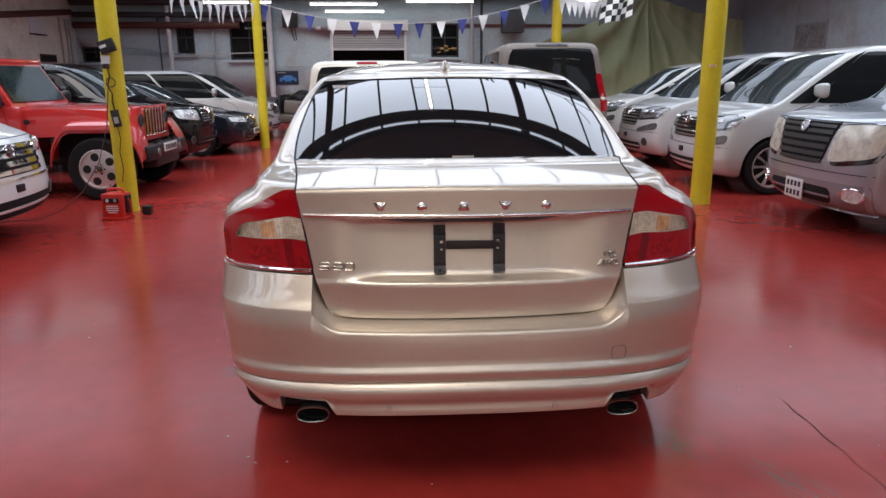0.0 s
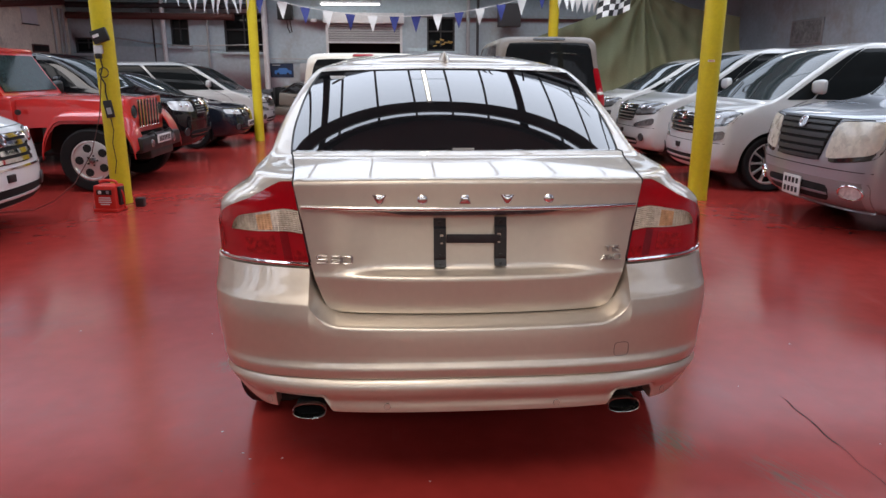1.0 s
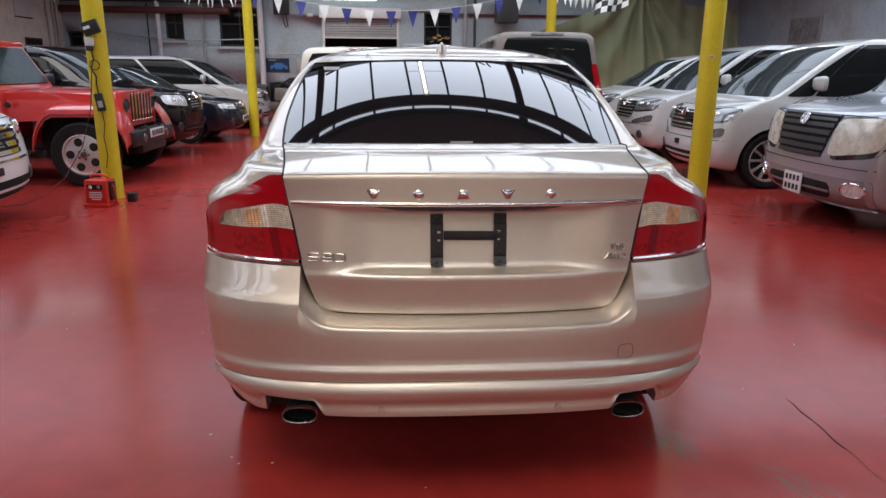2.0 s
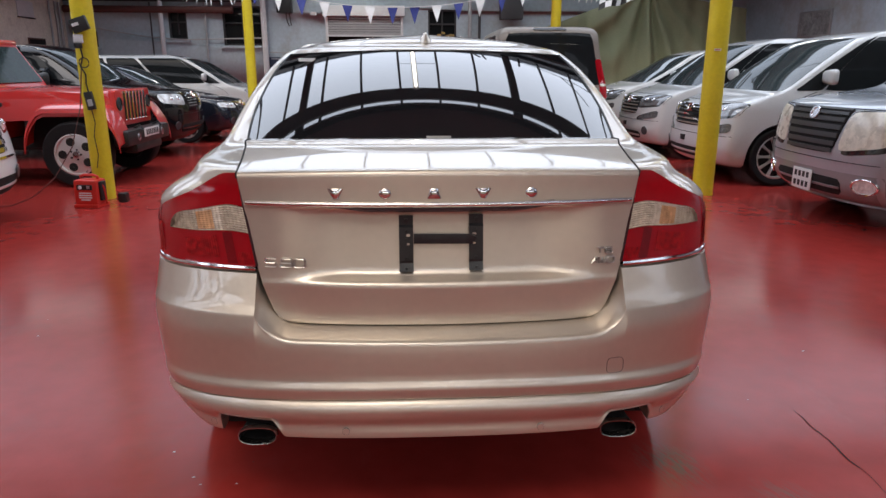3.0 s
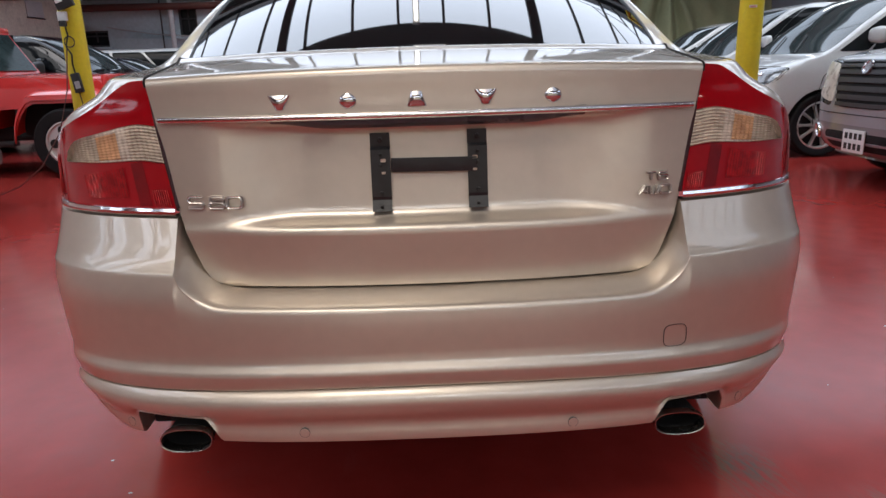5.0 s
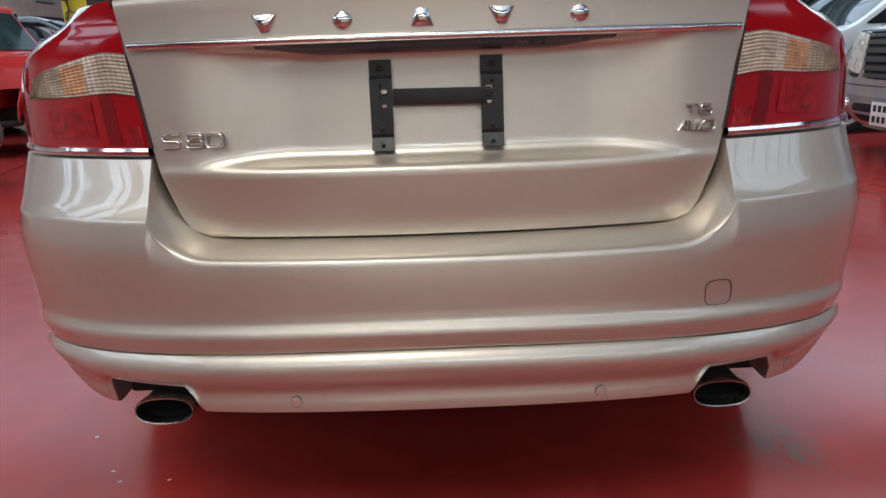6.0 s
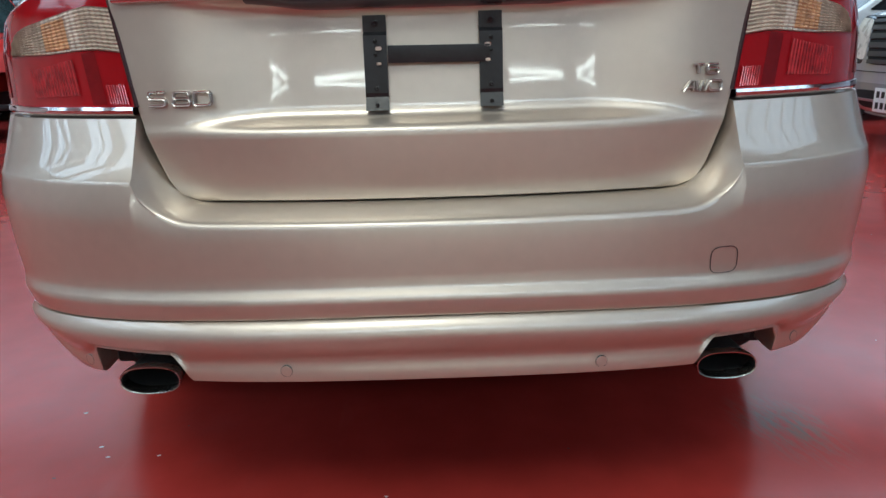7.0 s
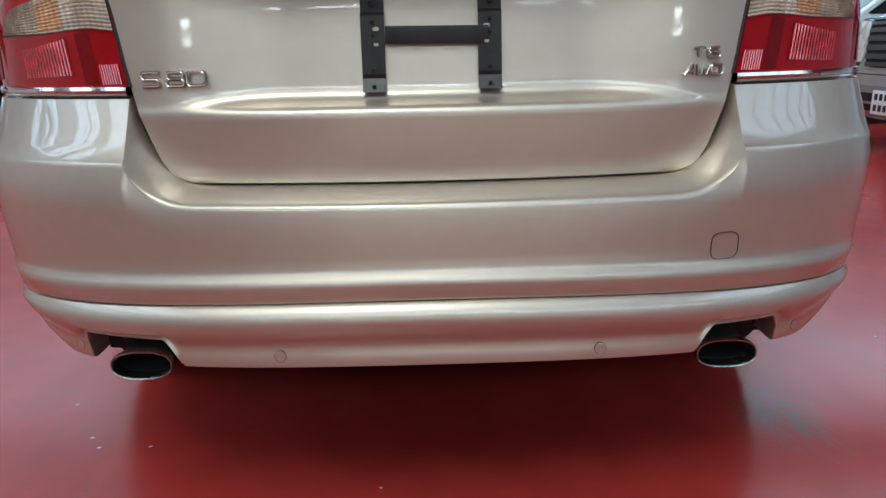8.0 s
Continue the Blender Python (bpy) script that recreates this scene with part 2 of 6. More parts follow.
# ---- mesh helpers ----
def mesh_object(name, bm, material, sharp=0.6):
    bm.normal_update()
    for e in bm.edges:
        if len(e.link_faces) == 2 and e.calc_face_angle(0) > sharp:
            e.smooth = False
    for f in bm.faces:
        f.smooth = True
    me = bpy.data.meshes.new(name)
    bm.to_mesh(me)
    bm.free()
    for m in (material if isinstance(material, (list, tuple)) else [material]):
        me.materials.append(m)
    return new(name, me)


def part(name, bm, material, parent, label="", sharp=0.6):
    ob = mesh_object(name, bm, material, sharp)
    ob.parent = parent
    return tagged(ob, label)


def thing(name, m, label, category, group=""):
    ob = new(name)
    ob.empty_display_size = 0.1
    ob.matrix_basis = m
    return tagged(ob, label, category, group)


def setting(name, bm, material, label="", category="", sharp=0.6):
    return tagged(mesh_object(name, bm, material, sharp), label, category, kind="structure")


def add_box(bm, c, size, bevel=0.0, m=None, seg=2):
    r = bmesh.ops.create_cube(bm, size=1.0)
    vs = r["verts"]
    for v in vs:
        v.co = Vector((c[0] + v.co.x * size[0], c[1] + v.co.y * size[1], c[2] + v.co.z * size[2]))
    if bevel:
        es = list({e for v in vs for e in v.link_edges})
        out = bmesh.ops.bevel(bm, geom=es, offset=bevel, segments=seg, profile=0.6, affect="EDGES")
        vs = list({v for f in out["faces"] for v in f.verts} | {v for v in vs if v.is_valid})
    if m is not None:
        for v in vs:
            v.co = m @ v.co
    return vs


def box(c, size, bevel=0.0, m=None):
    bm = bmesh.new()
    add_box(bm, c, size, bevel, m)
    return bm


def add_grid(bm, rows, closed=False, mat_index=0, flip=False):
    """Quads over rows of points."""
    vs = [[bm.verts.new(p) for p in row] for row in rows]
    k = len(rows[0])
    for i in range(len(rows) - 1):
        for j in range(k if closed else k - 1):
            q = (vs[i][j], vs[i][(j + 1) % k], vs[i + 1][(j + 1) % k], vs[i + 1][j])
            try:
                f = bm.faces.new(q[::-1] if flip else q)
                f.material_index = mat_index
            except ValueError:
                pass
    return vs


def add_tube(bm, pts, r, n=8, caps=True):
    """A round tube along points; r: one radius or one for each point."""
    pts = [Vector(p) for p in pts]
    rows = []
    up = Vector((0, 0, 1))
    for i, p in enumerate(pts):
        d = (pts[min(i + 1, len(pts) - 1)] - pts[max(i - 1, 0)]).normalized()
        a = d.cross(up if abs(d.dot(up)) < 0.95 else Vector((1, 0, 0))).normalized()
        b = d.cross(a)
        q = r[i] if isinstance(r, (list, tuple)) else r
        rows.append([p + (a * math.cos(t) + b * math.sin(t)) * q for t in (2 * math.pi * k / n for k in range(n))])
    vs = add_grid(bm, rows, closed=True)
    if caps:
        bm.faces.new(vs[0]), bm.faces.new(vs[-1][::-1])
    return vs


def tube(pts, r, n=8):
    bm = bmesh.new()
    add_tube(bm, pts, r, n)
    return bm


def add_lathe(bm, profile, n=40, m=Matrix.Identity(4), mat_index=0):
    """Turns (radius, x) pairs about the X axis."""
    rows = []
    for r, x in profile:
        rows.append([m @ Vector((x, r * math.cos(t), r * math.sin(t))) for t in (2 * math.pi * k / n for k in range(n))])
    return add_grid(bm, rows, closed=True, mat_index=mat_index)


def lathe(profile, n=40, m=Matrix.Identity(4)):
    bm = bmesh.new()
    add_lathe(bm, profile, n, m)
    return bm


def smooth(x, lo, hi):
    t = min(1, max(0, (x - lo) / (hi - lo)))
    return t * t * (3 - 2 * t)


def curve_of(pairs):
    """A smooth curve through (x, y) pairs that does not overshoot."""
    xs = np.array([p[0] for p in pairs], float)
    ys = np.array([p[1] for p in pairs], float)
    h, d = np.diff(xs), np.diff(ys) / np.diff(xs)
    g = np.zeros(len(xs))
    g[0], g[-1] = d[0], d[-1]
    for i in range(1, len(xs) - 1):
        if d[i - 1] * d[i] > 0:
            w1, w2 = 2 * h[i] + h[i - 1], h[i] + 2 * h[i - 1]
            g[i] = (w1 + w2) / (w1 / d[i - 1] + w2 / d[i])

    def f(x):
        x = min(max(x, xs[0]), xs[-1])
        i = min(int(np.searchsorted(xs, x, "right")) - 1, len(xs) - 2)
        t = (x - xs[i]) / h[i]
        return float((1 + 2 * t) * (1 - t) ** 2 * ys[i] + t * (1 - t) ** 2 * h[i] * g[i] + t * t * (3 - 2 * t) * ys[i + 1] + t * t * (t - 1) * h[i] * g[i + 1])
    return f


def corner(a, m):
    a = min(abs(a), 1.0)
    return 1 - (1 - a ** m) ** (1 / m)


class Hull:
    """A car's skin as rings from sill to roof. Each row: ring, front y, front z, rear y, rear z, half width."""

    def __init__(self, rows, bow_f=0.14, round_f=0.35, bow_r=0.06, round_r=0.3, m=4.0, barrel=0.03, up=1.0):
        self.up = up
        self.n = len(rows) - 1
        self.c = [curve_of([(i, r[k]) for i, r in enumerate(rows)]) for k in range(5)]
        self.bf, self.rf, self.br, self.rr, self.m, self.barrel = bow_f, round_f, bow_r, round_r, m, barrel

    def ends(self, s):
        w = self.c[4](s)
        k = min(1.0, w / 0.6)
        return self.c[2](s) + (self.br + self.rr) * k, self.c[0](s) - (self.bf + self.rf) * k * self.front(s)

    def front(self, s):
        """How much of the nose's roundness is left higher up."""
        return 1 + (self.up - 1) * smooth(s, 4.2, 6.0)

    def at(self, seg, s, a):
        """seg: f or r with a across from -1 to 1; l or s with a along from rear 0 to front 1."""
        yf, zf, yr, zr, w = (c(s) for c in self.c)
        k = min(1.0, w / 0.6)
        if seg == "f":
            k *= self.front(s)
            return Vector((w * a, yf - self.bf * k * a * a - self.rf * k * corner(a, self.m), zf))
        if seg == "r":
            return Vector((w * a, yr + self.br * k * a * a + self.rr * k * corner(a, self.m), zr))
        y0, y1 = self.ends(s)
        if y1 < y0:
            y0 = y1 = (y0 + y1) / 2
        side = 1 if seg == "s" else -1
        t = smooth(a, 0, 1)
        return Vector((side * (w + self.barrel * min(1, w) * 4 * a * (1 - a)), y0 + (y1 - y0) * a, zr + (zf - zr) * t))

    def b_at(self, s, y):
        y0, y1 = self.ends(s)
        return min(1, max(0, (y - y0) / (y1 - y0)))

    def normal(self, seg, s, a):
        e = 0.02
        p = self.at(seg, s, a)
        ds = self.at(seg, min(s + e, self.n), a) - self.at(seg, max(s - e, 0), a)
        da = self.at(seg, s, a + e if a < 0.5 else a) - self.at(seg, s, a if a < 0.5 else a - e)
        nn = da.cross(ds)
        if nn.length < 1e-9:
            return Vector((0, 0, 1))
        nn.normalize()
        y0, y1 = self.ends(s)
        out = Vector((p.x, 0, 0.2)) if seg in "ls" else Vector((0, 1 if seg == "f" else -1, 0.4))
        return nn if nn.dot(out) > 0 else -nn

    def ring(self, s, na, nb):
        A = [math.sin(i / na * math.pi / 2) for i in range(na + 1)]
        right = [self.at("r", s, a) for a in A] + [self.at("s", s, i / nb) for i in range(1, nb)] + [self.at("f", s, a) for a in A[::-1]]
        left = [Vector((-p.x, p.y, p.z)) for p in right[1:-1]][::-1]
        return right + left

    def body(self, material, parent, arches=(), na=12, nb=44, ns=58, dark=None, s_lo=0.0, cut=None):
        """The skin as a mesh; arches: (y, z, radius) of the wheel openings; dark: a test of a face's middle for the
        near-black shade material.
        """
        bm = bmesh.new()
        rows = [self.ring(s_lo + (self.n - s_lo) * i / ns, na, nb) for i in range(ns + 1)]
        add_grid(bm, rows, closed=True)
        bmesh.ops.remove_doubles(bm, verts=bm.verts, dist=0.0008)
        for ay, az, ar in arches:
            near = [v for v in bm.verts if abs(v.co.x) > 0.55 and math.hypot(v.co.y - ay, v.co.z - az) < ar]
            gone = {f for v in near for f in v.link_faces}
            rim = {v for f in gone for v in f.verts} - set(near)
            bmesh.ops.delete(bm, geom=near, context="VERTS")
            for v in rim:
                if v.is_valid and v.is_boundary:
                    d = Vector((v.co.y - ay, v.co.z - az))
                    if d.length > 1e-6:
                        d = d * (ar / d.length)
                        v.co.y, v.co.z = ay + d.x, az + d.y
        if cut:
            bmesh.ops.delete(bm, geom=[f for f in bm.faces if cut(f.calc_center_median())], context="FACES")
        if dark:
            for f in bm.faces:
                if dark(f.calc_center_median()):
                    f.material_index = 1
        bmesh.ops.recalc_face_normals(bm, faces=bm.faces)
        return part("body", bm, [material, M_dark], parent, sharp=0.9)

    def patch(self, seg, quad, off=0.004, nu=12, nv=8, rnd=0.06, depth=0.012, fn=None):
        """A panel on the skin; quad: (s, a) of its bottom start, bottom end, top end and top start."""
        (p0, p1, p2, p3) = quad
        rows, back = [], []
        for i in range(nv + 1):
            row, brow = [], []
            for j in range(nu + 1):
                u, v = 2 * j / nu - 1, 2 * i / nv - 1
                u, v = u * (1 - rnd * v ** 6), v * (1 - rnd * u ** 6)
                u, v = (u + 1) / 2, (v + 1) / 2
                s = (p0[0] * (1 - u) + p1[0] * u) * (1 - v) + (p3[0] * (1 - u) + p2[0] * u) * v
                a = (p0[1] * (1 - u) + p1[1] * u) * (1 - v) + (p3[1] * (1 - u) + p2[1] * u) * v
                nn = self.normal(seg, s, a)
                o = off + (fn(u, v) if fn else 0)
                p = self.at(seg, s, a)
                row.append(p + nn * o)
                brow.append(p + nn * (o - depth))
            rows.append(row)
            back.append(brow)
        return slab(rows, back)


def slab(rows, back):
    """A sheet with its edges turned back to a second sheet."""
    bm = bmesh.new()
    f = add_grid(bm, rows)
    def rim(g):
        return g[0] + [r[-1] for r in g[1:-1]] + g[-1][::-1] + [r[0] for r in g[1:-1]][::-1]
    bv = [bm.verts.new(p) for p in rim(back)]
    fv = rim(f)
    for i in range(len(fv)):
        k = (i + 1) % len(fv)
        bm.faces.new((fv[i], bv[i], bv[k], fv[k]))
    bmesh.ops.recalc_face_normals(bm, faces=bm.faces)
    return bm


# ---- the building ----
bm = bmesh.new()
add_grid(bm, [[Vector((XW - 0.3 + (XE - XW + 0.6) * j / 24, YS - 0.3 + (YN - YS + 0.6) * i / 36, 0)) for j in range(25)] for i in range(37)])
floor = setting("floor", bm, M_floor, "scuffed glossy red painted concrete floor", "floor")

WT = 0.3
bm = box(((XW - WT / 2), (YS + YN) / 2, ROOF / 2), (WT, YN - YS + 2 * WT, ROOF))
setting("wall_west", bm, M_brick, "patchy whitewashed block wall", "wall")
bm = box(((XE + WT / 2), (YS + YN) / 2, ROOF / 2), (WT, YN - YS + 2 * WT, ROOF))
setting("wall_east", bm, M_wall, "dirty white plastered wall", "wall")


def wall_with_holes(y, t, x0, x1, z1, holes):
    """A wall across the place with rectangular openings (x0, x1, z0, z1)."""
    bm = bmesh.new()
    xs = sorted({x0, x1, *[h[0] for h in holes], *[h[1] for h in holes]})
    zs = sorted({0.0, z1, *[h[2] for h in holes], *[h[3] for h in holes]})
    for i in range(len(xs) - 1):
        for k in range(len(zs) - 1):
            cx, cz = (xs[i] + xs[i + 1]) / 2, (zs[k] + zs[k + 1]) / 2
            if not any(h[0] < cx < h[1] and h[2] < cz < h[3] for h in holes):
                add_box(bm, (cx, y + t / 2, cz), (xs[i + 1] - xs[i], t, zs[k + 1] - zs[k]))
    bmesh.ops.remove_doubles(bm, verts=bm.verts, dist=0.0005)
    return bm


# unseen wall behind the camera; its opening is added for the fill lamp
setting("wall_south", wall_with_holes(YS - WT, WT, XW, XE, ROOF, [FILL_OPENING]), M_brick, "plain white painted wall, unseen, with an opening added for fill light", "wall")
DOORWAY = (-2.87, -0.14, 0.0, 3.17)
HOLES = [DOORWAY, (0.80, 1.83, 2.22, 3.42), (-8.45, -7.80, 2.35, 3.35), (-6.55, -5.15, 2.15, 3.5), (-11.85, -10.95, 2.08, 2.62)]
setting("wall_north", wall_with_holes(YN, WT, XW, XE, ROOF, HOLES), M_wall, "whitewashed rear wall with patches and stains", "wall")
# the dark yard lobby behind the roller door
bm = bmesh.new()
add_box(bm, (-1.36, YN + 2.2, 1.6), (3.4, 0.1, 3.2)), add_box(bm, (-3.1, YN + 1.25, 1.6), (0.1, 1.9, 3.2)), add_box(bm, (0.36, YN + 1.25, 1.6), (0.1, 1.9, 3.2)), add_box(bm, (-1.36, YN + 1.25, 3.2), (3.4, 1.9, 0.1))
setting("wall_lobby", bm, M_under, "dark lobby behind the roller door", "wall")


def window(name, h):
    x0, x1, z0, z1 = h
    w = tagged(new(name), "small dark steel-framed window in the rear wall", "window", kind="structure")
    bm = bmesh.new()
    f = 0.06
    y = YN + 0.12
    for c, s in (((x0 + f / 2, y, (z0 + z1) / 2), (f, 0.1, z1 - z0)), ((x1 - f / 2, y, (z0 + z1) / 2), (f, 0.1, z1 - z0)),
                 (((x0 + x1) / 2, y, z1 - f / 2), (x1 - x0 - 2 * f, 0.1, f)), (((x0 + x1) / 2, y, z0 + f / 2), (x1 - x0 - 2 * f, 0.1, f)),
                 (((x0 + x1) / 2, y, (z0 + z1) / 2 + 0.1), (x1 - x0 - 2 * f, 0.07, 0.05)), (((x0 + x1) / 2, y, (z0 + z1) / 2 + 0.1), (0.045, 0.06, z1 - z0 - 2 * f))):
        add_box(bm, c, s, 0.006)
    part("window_frame", bm, M_steel, w)
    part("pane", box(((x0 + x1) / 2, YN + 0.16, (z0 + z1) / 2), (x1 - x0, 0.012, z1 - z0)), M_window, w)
    part("window_sill", box(((x0 + x1) / 2, YN - 0.04, z0 - 0.05), (x1 - x0 + 0.2, 0.2, 0.09), 0.01), M_wall, w)


for k, h in enumerate(HOLES[1:]):
    window("window_%d" % (k + 1), h)

# roller door: box, half-lowered curtain of slats, guides
d = tagged(new("door_1"), "half-raised grey steel roller shutter door", "door", kind="structure")
part("shutter_box", box((-1.50, YN - 0.16, 3.34), (2.9, 0.34, 0.36), 0.02), M_white_metal, d)
slats = []
for i in range(7):
    zz = 3.10 - i * 0.085
    ob = part("slat", box((-1.50, YN - 0.03, zz), (2.62, 0.035, 0.072), 0.012), M_grey_metal, d)
part("bottom_rail", box((-1.50, YN - 0.03, 2.51), (2.62, 0.06, 0.07), 0.008), M_white_metal, d)
for x in (-2.85, -0.15):
    part("guide", box((x, YN - 0.04, 1.57), (0.09, 0.1, 3.14), 0.01), M_white_metal, d)

# roof with glazed strips
bm = bmesh.new()
cuts = sorted({YS - WT, YN + WT, *[k[0] for k in SKYLIGHTS_AND_FILL], *[k[1] for k in SKYLIGHTS_AND_FILL]})
for ya, yb in zip(cuts, cuts[1:]):
    open_x = sorted((k[2], k[3]) for k in SKYLIGHTS_AND_FILL if k[0] < (ya + yb) / 2 < k[1])
    x = XW - WT
    for x0, x1 in open_x + [(XE + WT, XE + WT)]:
        add_box(bm, ((x + x0) / 2, (ya + yb) / 2, ROOF + 0.1), (x0 - x, yb - ya, 0.2))
        x = x1
setting("ceiling", bm, M_roof, "dark grey boarded roof with glazed strips", "ceiling")

BAR_X, BAR_STEP = 0.337, 0.671
# bars and kerbs for each strip, the added fill strip included
for y0, y1, x0, x1, share in SKYLIGHTS_AND_FILL:
    r = tagged(new("skylight"), "long roof light with dark glazing bars, the rearmost one added as fill", "skylight", "roof lights", "structure")
    for i in range(math.ceil((x0 - BAR_X) / BAR_STEP), math.floor((x1 - BAR_X) / BAR_STEP) + 1):
        thick = i in (2, 11) and y0 == 3.40
        if y0 > 6 and i % 2:
            continue
        part("glazing_bar", box((BAR_X + BAR_STEP * i, (y0 + y1) / 2, ROOF + .25), (.15 if thick else .04, y1 - y0, .05 if thick else .04), .006), M_steel, r)
        if i in (-3, -12) and y0 == 3.40:
            part("rafter", box((BAR_X + BAR_STEP * i - .30, (y0 + y1) / 2, ROOF + .19), (.13, y1 - y0, .05), .008), M_steel, r)
    part("kerb", box(((x0 + x1) / 2, y0 - 0.03, ROOF + 0.12), (x1 - x0, 0.06, 0.5)), M_steel, r)
    part("kerb", box(((x0 + x1) / 2, y1 + 0.03, ROOF + 0.12), (x1 - x0, 0.06, 0.5)), M_steel, r)
    part("purlin", box(((x0 + x1) / 2, y0 + .455, ROOF + .10), (x1 - x0, .37, .05), .01), M_steel, r)
    if x1 < 0:      # the west bay has roof sheets between its panes and a braced frame under them
        for i, (a, b) in enumerate(((-9.9, -9.3), (-8.1, -7.0), (-6.1, -5.7))):
            part("roof_sheet", box(((a + b) / 2, (y0 + y1) / 2 + .3 * i, ROOF + .32), (b - a, (y1 - y0) * .8, .03), .006), M_white_metal, r)
        for a, b in (((-11.0, -4.4), (-8.8, .2)), ((-8.8, .2), (-6.6, -4.4)), ((-6.6, -4.4), (-4.9, -.8))):
            part("brace", tube([(a[0], a[1], ROOF + .12), (b[0], b[1], ROOF + .12)], .06, 6), M_steel, r)

# steel beams under the roof
for y in (2.5, 7.0, 18.4, -5.2, -9.8):
    b = tagged(new("roof_beam"), "dark painted steel roof beam", "beam", "roof beams", "structure")
    bm = bmesh.new()
    L = XE - XW
    for c, s in (((0.3, y, ROOF - 0.02), (L, 0.2, 0.03)), ((0.3, y, ROOF - 0.34), (L, 0.2, 0.03)), ((0.3, y, ROOF - 0.18), (L, 0.02, 0.29))):
        add_box(bm, c, s)
    part("joist", bm, M_steel, b)


# ---- wheels ----
def wheel(parent, x, y, r, width=0.215, spokes=5, rim_r=None, side=1, fat=0.75, mat_rim=None):
    """One road wheel; side: +1 where its face looks along +x."""
    rim_r = rim_r or r * 0.66
    m = pose(x, y, r) @ (Matrix.Identity(4) if side > 0 else pose(0, 0, 0, 0, 0, 180))
    h = width / 2
    hub = part("wheel", lathe([(rim_r * 0.97, -h * 0.8), (rim_r * 0.90, -h * 0.3), (rim_r * 0.86, h * 0.15), (rim_r * 0.3, h * 0.1), (0.001, h * 0.1)], 36, m), M_black, parent)
    prof = [(rim_r, -h), (rim_r * 1.02, -h), (r * 0.93, -h), (r * 0.985, -h * 0.82), (r, -h * 0.55), (r, h * 0.55), (r * 0.985, h * 0.82), (r * 0.93, h), (rim_r * 1.06, h * 0.97), (rim_r, h * 0.88), (rim_r * 0.97, h * 0.6)]
    part("tyre", lathe(prof, 44, m), M_rubber, hub)
    bm = bmesh.new()
    add_lathe(bm, [(rim_r * 0.98, h * 0.7), (rim_r * 1.0, h * 0.9), (rim_r * 0.94, h * 0.92), (rim_r * 0.90, h * 0.6), (rim_r * 0.9, h * 0.3)], 44, m)
    add_lathe(bm, [(rim_r * 0.30, h * 0.3), (rim_r * 0.28, h * 0.78), (rim_r * 0.17, h * 0.82), (rim_r * 0.15, h * 0.7), (0.001, h * 0.7)], 24, m)
    if spokes == 0:      # disc with five round holes
        rows = []
        for i in range(13):
            rr = rim_r * (0.2 + 0.76 * i / 12)
            rows.append([m @ Vector((h * (0.80 - 0.12 * (i / 12) ** 2), rr * math.cos(a), rr * math.sin(a))) for a in [2 * math.pi * q / 60 for q in range(60)]])
        add_grid(bm, rows, closed=True)
        for k in range(5):
            holes = bmesh.new()
            a = 2 * math.pi * (k + .5) / 5
            add_lathe(holes, [(rim_r * .205, h * .70), (rim_r * .205, h * .795), (.001, h * .80)], 24, m @ Matrix.Translation((0, rim_r * .63 * math.cos(a), rim_r * .63 * math.sin(a))))
            part("rim_hole", holes, M_dark, hub, "dark round opening")
            a += math.pi / 5
            part("wheel_nut", lathe([(rim_r * .05, h * .75), (rim_r * .05, h * .85), (.001, h * .86)], 8, m @ Matrix.Translation((0, rim_r * .24 * math.cos(a), rim_r * .24 * math.sin(a)))), M_dark, hub)
        part("hub_cap", lathe([(rim_r * .15, h * .78), (rim_r * .14, h * .90), (.001, h * .92)], 24, m), M_satin, hub)
    for k in range(spokes):
        t = 2 * math.pi * k / spokes
        rows = []
        for i in range(7):
            rr = rim_r * (0.2 + 0.74 * i / 6)
            ww = rim_r * fat * (0.30 + 0.06 * math.cos(i / 6 * math.pi * 2)) * 5 / max(spokes, 5) * 0.55
            row = []
            for q in (-1, -0.6, 0.6, 1):
                ang = t + q * ww / rr * 0.9
                row.append(m @ Vector((h * (0.78 - 0.08 * (i / 6) ** 2) - (0.03 if abs(q) == 1 else 0), rr * math.cos(ang), rr * math.sin(ang))))
            rows.append(row)
        add_grid(bm, rows)
    bmesh.ops.recalc_face_normals(bm, faces=bm.faces)
    part("rim", bm, mat_rim or M_alloy, hub, "bright alloy rim")
    return hub


def wells(parent, hull_w, ys, r):
    """Dark inner wheel housings and the underside."""
    for y in ys:
        for sx in (-1, 1):
            bm = bmesh.new()
            x1 = sx * (hull_w - 0.03)
            x0 = sx * (hull_w - 0.36)
            rows = [[Vector((x, y + (r + 0.05) * math.cos(t), r * 0.95 + (r + 0.05) * math.sin(t))) for x in (x1, x0)] for t in [math.pi * (-0.12 + 1.24 * i / 18) for i in range(19)]]
            vs = add_grid(bm, rows)
            bm.faces.new([v[1] for v in vs])
            part("wheel_arch_liner", bm, M_under, parent)


def mirror(parent, p, sx, material):
    bm = bmesh.new()
    bmesh.ops.create_icosphere(bm, subdivisions=3, radius=1.0)
    for v in bm.verts:
        c = Vector([math.copysign(abs(q) ** 0.55, q) for q in v.co])
        v.co = Vector((p[0] + sx * (0.11 + c.x * 0.125), p[1] + (c.y * 0.06 if c.y > 0 else c.y * 0.03), p[2] + 0.03 + c.z * 0.085 * (1 - 0.15 * c.x * sx)))
    ob = part("wing_mirror", bm, material, parent)
    part("mirror_stem", box((p[0] + sx * 0.02, p[1], p[2] - 0.04), (0.1, 0.05, 0.04), 0.012), M_black, ob)


